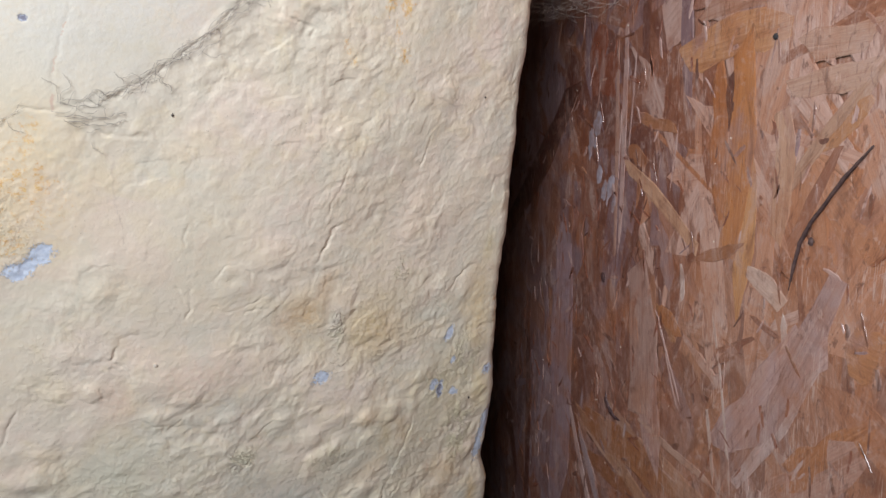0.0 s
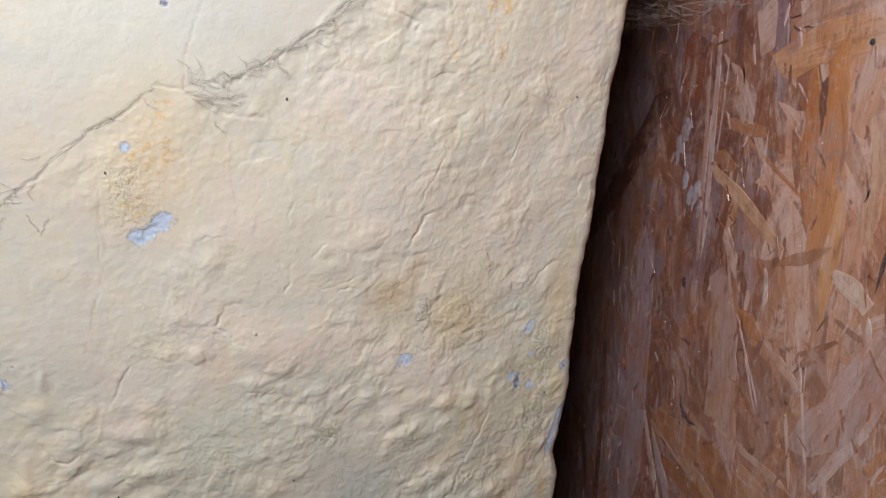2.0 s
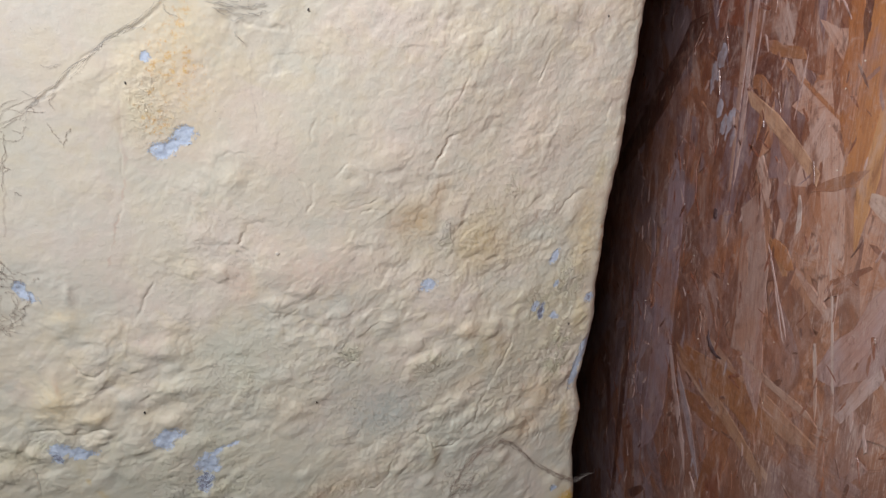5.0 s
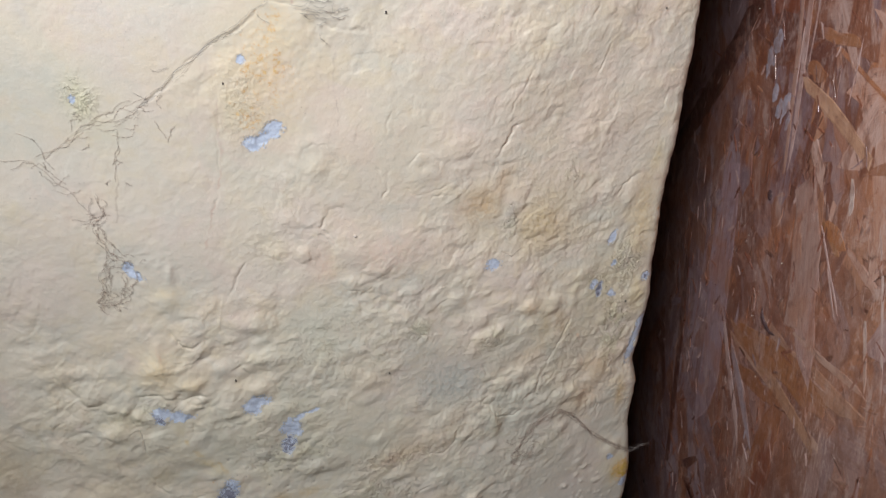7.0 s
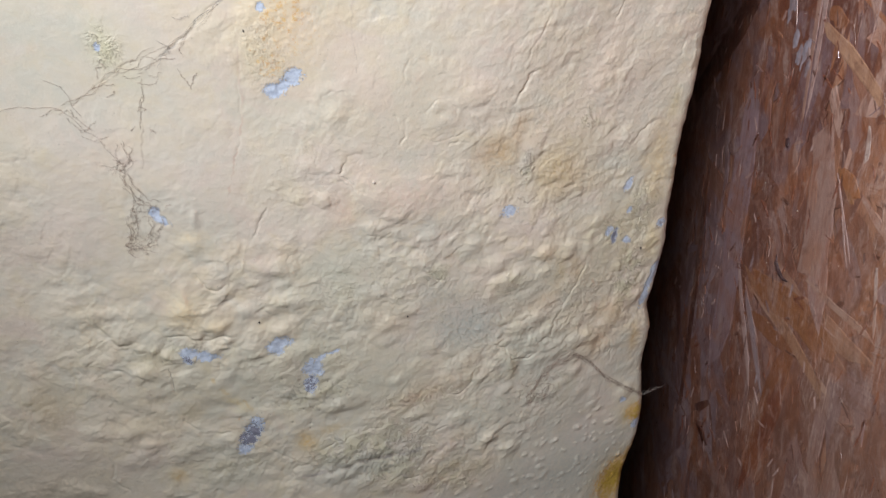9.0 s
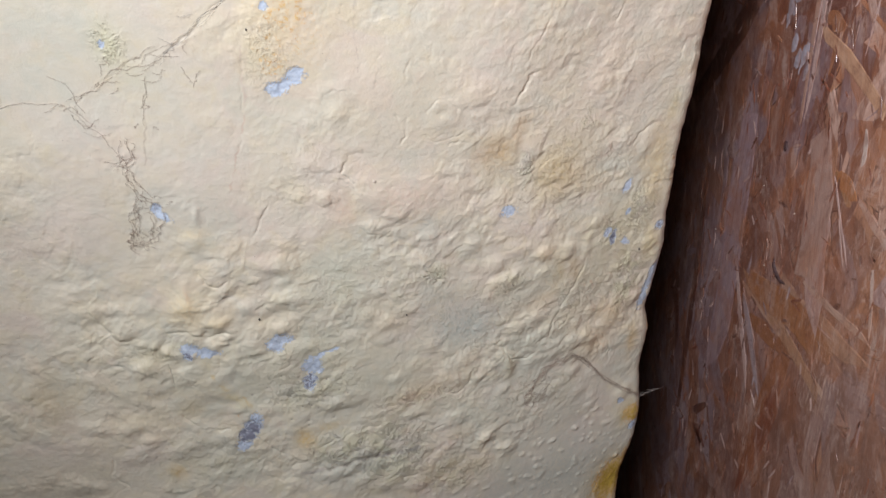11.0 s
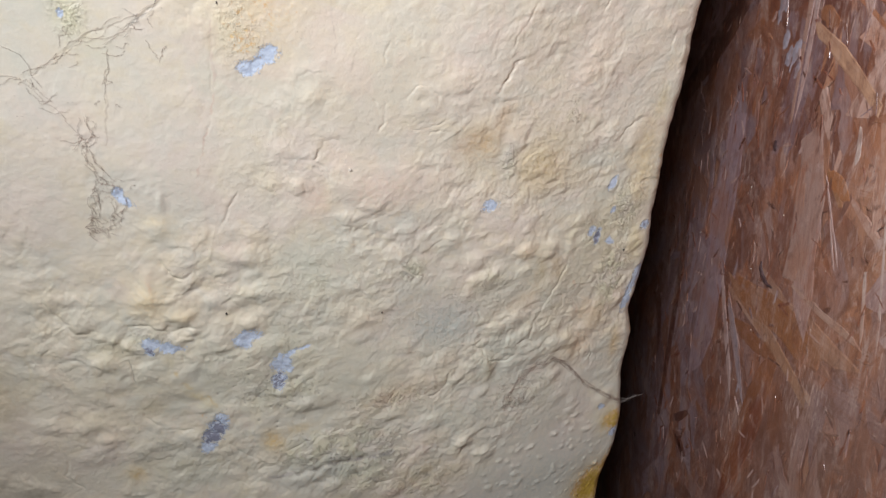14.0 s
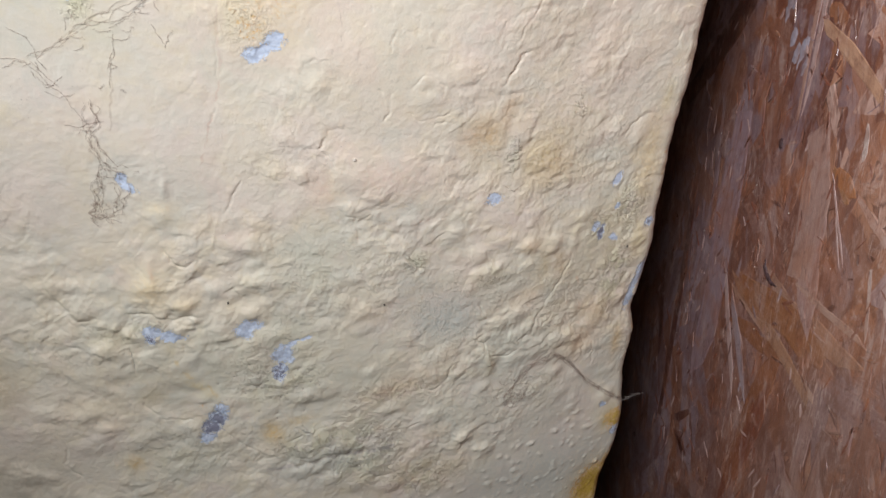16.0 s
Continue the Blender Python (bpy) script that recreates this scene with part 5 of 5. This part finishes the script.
strand(0.538, 1.330, 0.027, 0.006, -8, (0.50, 0.40, 0.36), 0.00053, 0.0, 23)
strand(0.632, 1.029, 0.156, 0.030, 16, (0.21, 0.075, 0.03), 0.00047, 0.0, 8)
strand(0.630, 1.117, 0.187, 0.010, -81, (0.36, 0.22, 0.16), 0.00041, 0.0, 4)
strand(0.541, 1.182, 0.107, 0.007, -87, (0.38, 0.25, 0.20), 0.00051, 0.0, 7)
strand(0.559, 1.157, 0.126, 0.024, -87, (0.31, 0.17, 0.11), 0.00045, 0.0, 10)
strand(0.686, 1.076, 0.106, 0.012, -34, (0.30, 0.24, 0.26), 0.00055, 0.0, 13)
strand(0.796, 0.885, 0.043, 0.008, -74, DARK_W, 0.00049, 0.0, 16)
strand(0.538, 1.186, 0.015, 0.005, 48, DARK_W, 0.00043, 0.0, 19)
strand(0.601, 1.276, 0.026, 0.006, -77, DARK_W, 0.00053, 0.0, 22)
strand(0.659, 1.244, 0.023, 0.004, -86, DARK_W, 0.00047, 0.0, 25)
strand(0.674, 1.300, 0.011, 0.006, -42, DARK_W, 0.00041, 0.0, 28)
strand(0.701, 1.106, 0.066, 0.0022, -45, PALE_W, 0.00051, 0.0, 6)
strand(0.550, 1.246, 0.039, 0.0022, -26, PALE_W, 0.00045, 0.0, 9)
strand(0.804, 0.922, 0.053, 0.010, 52, (0.06, 0.02, 0.016), 0.00055, 0.0, 16)
strand(0.793, 0.890, 0.037, 0.014, -57, (0.09, 0.022, 0.012), 0.00049, 0.0, 19)
strand(0.757, 1.103, 0.047, 0.010, 59, (0.07, 0.03, 0.03), 0.00043, 0.0, 25)
strand(0.914, 0.998, 0.080, 0.012, -12, (0.10, 0.035, 0.025), 0.00053, 0.0, 28)


# milky resin smears, thin raised skins on the board
def smear(y, z, ry, rz, turn, seed):
    rng = random.Random(seed)
    verts, n = [(-0.0008, 0, 0)], 14
    for ring, h in ((0.6, -0.0007), (1.0, -0.0002)):
        for i in range(n):
            a = 2 * math.pi * i / n
            r = ring * rng.uniform(0.7, 1.2)
            verts.append((h, ry * r * math.cos(a), rz * r * math.sin(a)))
    faces = [(0, 1 + (i + 1) % n, 1 + i) for i in range(n)] + [(1 + i, 1 + (i + 1) % n, 1 + n + (i + 1) % n, 1 + n + i) for i in range(n)]
    ob = link_mesh("resin_smear", verts, faces, RESIN, board, "milky bluish-white resin smear")
    ob.matrix_basis = Matrix.Translation((0, y - 0.4, z)) @ Matrix.Rotation(radians(turn), 4, "X")


smear(0.702, 1.432, 0.007, 0.013, 10, 1)
smear(0.694, 1.428, 0.003, 0.007, 16, 7)
smear(0.684, 1.398, 0.007, 0.010, 24, 2)
smear(0.674, 1.385, 0.006, 0.012, 18, 3)
smear(0.668, 1.376, 0.002, 0.007, 12, 8)
smear(0.668, 1.040, 0.002, 0.009, 8, 4)
smear(0.505, 1.560, 0.002, 0.009, 0, 5)
smear(0.690, 1.445, 0.010, 0.014, 30, 11)
smear(0.705, 1.420, 0.005, 0.010, 0, 12)
smear(0.662, 1.392, 0.006, 0.014, 20, 13)
smear(0.655, 1.375, 0.004, 0.012, 24, 14)


# ---- fibres: roots, webs, lint ----
def fibres(name, material, thickness, strands, label, category):
    """A tangle of fine threads as one curve object; strands are lists of points."""
    data = bpy.data.curves.new(name, "CURVE")
    data.dimensions, data.bevel_depth, data.bevel_resolution, data.resolution_u = "3D", thickness, 1, 2
    for points in strands:
        sp = data.splines.new("POLY")
        sp.points.add(len(points) - 1)
        for p, co in zip(sp.points, points):
            p.co = (*co, 1)
            p.radius = 1.0
        sp.points[0].radius = sp.points[-1].radius = 0.35
    data.materials.append(material)
    return tagged(new(name, data), label, category)


def thread(rng, stops, wiggle, lift, steps=9):
    """A wandering thread over the wall through the stops (x, z)."""
    out, phase = [], rng.uniform(0, 50)
    n = (len(stops) - 1) * steps
    off = (rng.gauss(0, wiggle), rng.gauss(0, wiggle))
    for i in range(n + 1):
        k = min(i // steps, len(stops) - 2)
        t = i / steps - k
        (ax, az), (bx, bz) = stops[k], stops[k + 1]
        wob = [wiggle * noise.noise((phase + i * 0.22, q * 7.7, 0.5)) * 2.2 for q in (0, 1)]
        x, z = ax + (bx - ax) * t + off[0] + wob[0], az + (bz - az) * t + off[1] + wob[1]
        out.append(on_wall(x, z, lift * (0.4 + 0.8 * abs(noise.noise((phase, i * 0.3, 2))))))
    return out


def tangle(rng, stops, count, wiggle, lift, whiskers=0, reach=0.012):
    lines = []
    for k in range(count):
        a, b = 0, len(stops) - 1
        if k % 2:
            a = rng.randrange(0, max(1, len(stops) - 2))
            b = rng.randrange(a + 1, len(stops))
        lines.append(thread(rng, stops[a:b + 1], wiggle, lift))
    for _ in range(whiskers):
        x, z = rng.choice(stops)
        x, z = x + rng.gauss(0, 0.006), z + rng.gauss(0, 0.005)
        a = rng.uniform(0, 2 * math.pi)
        d = reach * rng.uniform(0.5, 1.3)
        lines.append(thread(rng, [(x, z), (x + 0.5 * d * math.cos(a), z + 0.5 * d * math.sin(a)), (x + d * math.cos(a + 0.5), z + d * math.sin(a + 0.5))], 0.001, lift, 6))
    return lines


rng = random.Random(41)
fibres("cobweb", WEB, 0.00010, tangle(rng, [(-0.082, 1.483), (-0.068, 1.484), (-0.056, 1.488), (-0.042, 1.493), (-0.030, 1.500), (-0.018, 1.508), (-0.007, 1.516)], 7, 0.0034, 0.003, 12),
       "grey dusty web threads caught along the wall's crack", "cobweb")
fibres("cobweb", WEB, 0.00010, tangle(rng, [(-0.010, 1.513), (0.004, 1.524), (0.016, 1.535), (0.027, 1.543), (0.040, 1.546)], 9, 0.0022, 0.003, 6),
       "grey dusty web threads caught along the wall's crack", "cobweb")
fibres("cobweb", WEB, 0.00012, tangle(rng, [(-0.080, 1.477), (-0.068, 1.474), (-0.056, 1.475), (-0.048, 1.476)], 5, 0.0014, 0.003, 3, 0.008),
       "small knot of grey web threads on the cream wall", "cobweb")
fibres("cobweb", WEB, 0.00008, tangle(rng, [(-0.195, 1.412), (-0.169, 1.433), (-0.143, 1.456), (-0.120, 1.468), (-0.099, 1.486)], 4, 0.0016, 0.002, 6, 0.009),
       "thin grey web threads lying in the wall's crack", "cobweb")
fibres("root_threads", ROOT, 0.00010, tangle(rng, [(-0.236, 1.347), (-0.236, 1.332), (-0.239, 1.318), (-0.235, 1.305), (-0.230, 1.297), (-0.223, 1.290)], 5, 0.0030, 0.002, 4, 0.012)
       + tangle(rng, [(-0.233, 1.298), (-0.240, 1.285), (-0.243, 1.272), (-0.246, 1.262), (-0.240, 1.258)], 7, 0.0030, 0.002, 6, 0.010)
       + tangle(rng, [(-0.223, 1.290), (-0.226, 1.276), (-0.231, 1.268), (-0.238, 1.260), (-0.245, 1.260)], 5, 0.0026, 0.002, 4, 0.008),
       "tangle of dry brown root threads hanging on the cream wall", "roots")
fibres("root_threads", ROOT, 0.00008, tangle(rng, [(-0.310, 1.379), (-0.286, 1.380), (-0.265, 1.380), (-0.252, 1.360), (-0.241, 1.346), (-0.238, 1.330)], 2, 0.0016, 0.001, 8, 0.016)
       + tangle(rng, [(-0.265, 1.380), (-0.250, 1.386), (-0.234, 1.398), (-0.217, 1.409), (-0.197, 1.418)], 1, 0.0014, 0.001, 3, 0.012),
       "fine branching root threads on the cream wall", "roots")
fibres("root_threads", ROOT, 0.00008, tangle(rng, [(-0.225, 1.402), (-0.210, 1.405), (-0.195, 1.412), (-0.180, 1.424)], 2, 0.0026, 0.001, 6, 0.013),
       "fine branching root threads on the cream wall", "roots")
fibres("root_threads", ROOT, 0.00009, tangle(rng, [(-0.229, 1.402), (-0.242, 1.391), (-0.259, 1.382)], 1, 0.0012, 0.001, 2, 0.009)
       + tangle(rng, [(-0.272, 1.402), (-0.263, 1.395), (-0.259, 1.382), (-0.256, 1.372)], 1, 0.0012, 0.001, 2, 0.009)
       + tangle(rng, [(-0.189, 1.415), (-0.202, 1.410), (-0.218, 1.407), (-0.234, 1.402)], 1, 0.0016, 0.001, 3, 0.008),
       "fine branching root threads on the cream wall", "roots")
fibres("root_threads", ROOT, 0.00010, tangle(rng, [(-0.180, 1.3895), (-0.183, 1.397), (-0.185, 1.403)], 1, 0.0008, 0.001, 0)
       + tangle(rng, [(-0.180, 1.3895), (-0.177, 1.395), (-0.173, 1.401)], 1, 0.0008, 0.001, 0)
       + tangle(rng, [(-0.209, 1.400), (-0.210, 1.387), (-0.216, 1.374), (-0.218, 1.362)], 2, 0.0010, 0.001, 3, 0.007),
       "short forked root threads on the cream wall", "roots")
fibres("hair_tuft", ROOT, 0.00012, tangle(rng, [(0.150, 1.070), (0.166, 1.060), (0.180, 1.045), (0.196, 1.025), (0.220, 1.005), (0.250, 0.983)], 12, 0.0012, 0.002, 0),
       "strand of brown lint stuck over the wall's corner", "lint")
fibres("hair_tuft", ROOT, 0.00012, tangle(rng, [(0.150, 1.070), (0.130, 1.062), (0.112, 1.045), (0.100, 1.022), (0.112, 1.020), (0.124, 1.028)], 7, 0.0030, 0.002, 6, 0.015),
       "fine loose hairs stuck to the cream wall", "lint")
fibres("hair", ROOT, 0.00011, [thread(rng, [(0.087, 1.312), (0.088, 1.300), (0.090, 1.292)], 0.0004, 0.001), thread(rng, [(0.078, 1.268), (0.088, 1.262), (0.098, 1.270)], 0.0004, 0.001)],
       "two short dark hairs on the cream wall", "hair")


def free_thread(rng, a, b, sag, wiggle, steps=16):
    out, ph = [], rng.uniform(0, 50)
    for i in range(steps + 1):
        t = i / steps
        p = Vector(a).lerp(Vector(b), t) + Vector((0, 0, -sag * 4 * t * (1 - t)))
        out.append(p + wiggle * Vector([noise.noise((ph + i * 0.4, q * 5.5, 1)) for q in range(3)]))
    return out


rng = random.Random(43)
end = on_wall(0.250, 0.983, 0.001)
fibres("lint_wisp", PALE_WEB, 0.00011, [free_thread(rng, end, end + Vector((0.022 + rng.uniform(-0.006, 0.008), 0.012, rng.uniform(-0.010, 0.006))), rng.uniform(-0.002, 0.003), 0.004) for _ in range(5)],
       "pale lint wisp hanging off the wall's corner", "lint")
lines = []
for _ in range(30):
    z = 1.556 + rng.gauss(0, 0.008)
    a = (0.262 + rng.uniform(-0.006, 0.01), 0.72 + rng.gauss(0, 0.03), z)
    y1 = rng.uniform(0.58, 0.76)
    lines.append(free_thread(rng, a, (FACE - 0.004, y1, 1.552 + rng.gauss(0, 0.006) + (0.72 - y1) * 0.05), rng.uniform(-0.002, 0.006), 0.016))
fibres("cobweb", PALE_WEB, 0.00010, lines, "dusty grey cobweb spun between wall corner and strand board", "cobweb")


# ---- the twig on the board ----
def tube(name, stops, radii, material, label, category, seed, sides=8):
    rng = random.Random(seed)
    verts, faces, rows = [], [], 0
    for k in range((len(stops) - 1) * 6 + 1):
        i, t = min(k // 6, len(stops) - 2), 0
        t = k / 6 - i
        c = Vector(stops[i]).lerp(Vector(stops[i + 1]), t)
        d = (Vector(stops[i + 1]) - Vector(stops[i])).normalized()
        r = radii[i] + (radii[i + 1] - radii[i]) * t
        u = d.cross(Vector((1, 0, 0))).normalized()
        v = Vector((1, 0, 0))
        for s in range(sides):
            a = 2 * math.pi * s / sides
            q = r * (1 + rng.uniform(-0.16, 0.16))
            verts.append(c + u * math.cos(a) * q + v * math.sin(a) * q)
        rows += 1
    for k in range(rows - 1):
        for s in range(sides):
            a, b = k * sides + s, k * sides + (s + 1) % sides
            faces.append((a, b, b + sides, a + sides))
    faces += [tuple(range(sides))[::-1], tuple((rows - 1) * sides + s for s in range(sides))]
    return tagged(link_mesh(name, verts, faces, material), label, category)


X = FACE - 0.0018
tube("twig", [(X, 0.357, 1.454), (X, 0.376, 1.434), (X, 0.400, 1.403), (X, 0.408, 1.389), (X, 0.4125, 1.370), (X, 0.415, 1.356)],
     [0.0006, 0.0012, 0.0012, 0.0014, 0.0010, 0.0002], BARK, "thin dark dry twig stuck on the strand board", "twig", 3)


# ---- small marks ----
def speck(name, place, size, material, label, category, squash=(1, 0.6, 1), uneven=0.35):
    bm = bmesh.new()
    bmesh.ops.create_icosphere(bm, subdivisions=2, radius=size)
    for v in bm.verts:
        v.co *= 1 + uneven * noise.noise(v.co / size * 1.3 + Vector(place) * 50)
        v.co = [a * b for a, b in zip(v.co, squash)]
    ob = part(name, bm, material)
    ob.location = place
    return tagged(ob, label, category)


for x, z, size in ((0.2165, 1.189, 0.0011), (-0.021, 1.476, 0.0009), (-0.136, 1.430, 0.0008), (-0.1585, 1.1735, 0.0010), (-0.027, 1.157, 0.0009), (0.21, 1.478, 0.0008)):
    tagged(speck("dirt_speck", on_wall(x, z, 0.0003), size, DARK, "tiny black dirt speck on the cream wall", "speck", (0.8, 0.5, 1.3)), group="dirt specks on the wall")
speck("render_crumb", on_wall(-0.052, 1.300, 0.0005), 0.0014, PALE_DUST, "tiny white crumb on the cream wall", "crumb")
# dark blotch with legs like a dead insect, simplified to one speck
speck("screw_head", (FACE - 0.001, 0.445, 1.516), 0.0022, BLOTCH_BLACK, "small dark insect-like blotch on the strand board", "screw", (0.5, 1, 1))
speck("bark_knot", (FACE - 0.002, 0.3985, 1.3915), 0.0022, BARK, "small dark knot beside the twig", "knot", (0.6, 1, 1.2))
speck("wood_knot", (FACE - 0.0006, 0.672, 1.301), 0.0035, KNOT, "small dark knot in the strand board", "knot", (0.4, 1, 1.4))
tube("wood_knot", [(FACE + 0.0010, 0.6612, 1.189), (FACE + 0.0010, 0.6608, 1.180), (FACE + 0.0010, 0.6530, 1.1725), (FACE + 0.0010, 0.6420, 1.1683), (FACE + 0.0010, 0.6280, 1.1695)],
     [0.0012, 0.0032, 0.0036, 0.0026, 0.0012], KNOT, "long curved dark brown knot in the strand board", "knot", 12)
# pale dust on the board; the grains also paint its tiny glints
rng = random.Random(47)
for _ in range(26):
    grain = speck("dust_grain", (FACE - 0.0006, rng.uniform(0.34, 0.95), rng.uniform(0.86, 1.56)), rng.uniform(0.0003, 0.0007), PALE_DUST,
                  "tiny pale grain on the strand board, for dust and glints", "dust", (0.6, 1, 1))
    tagged(grain, group="dust grains on the strand board")
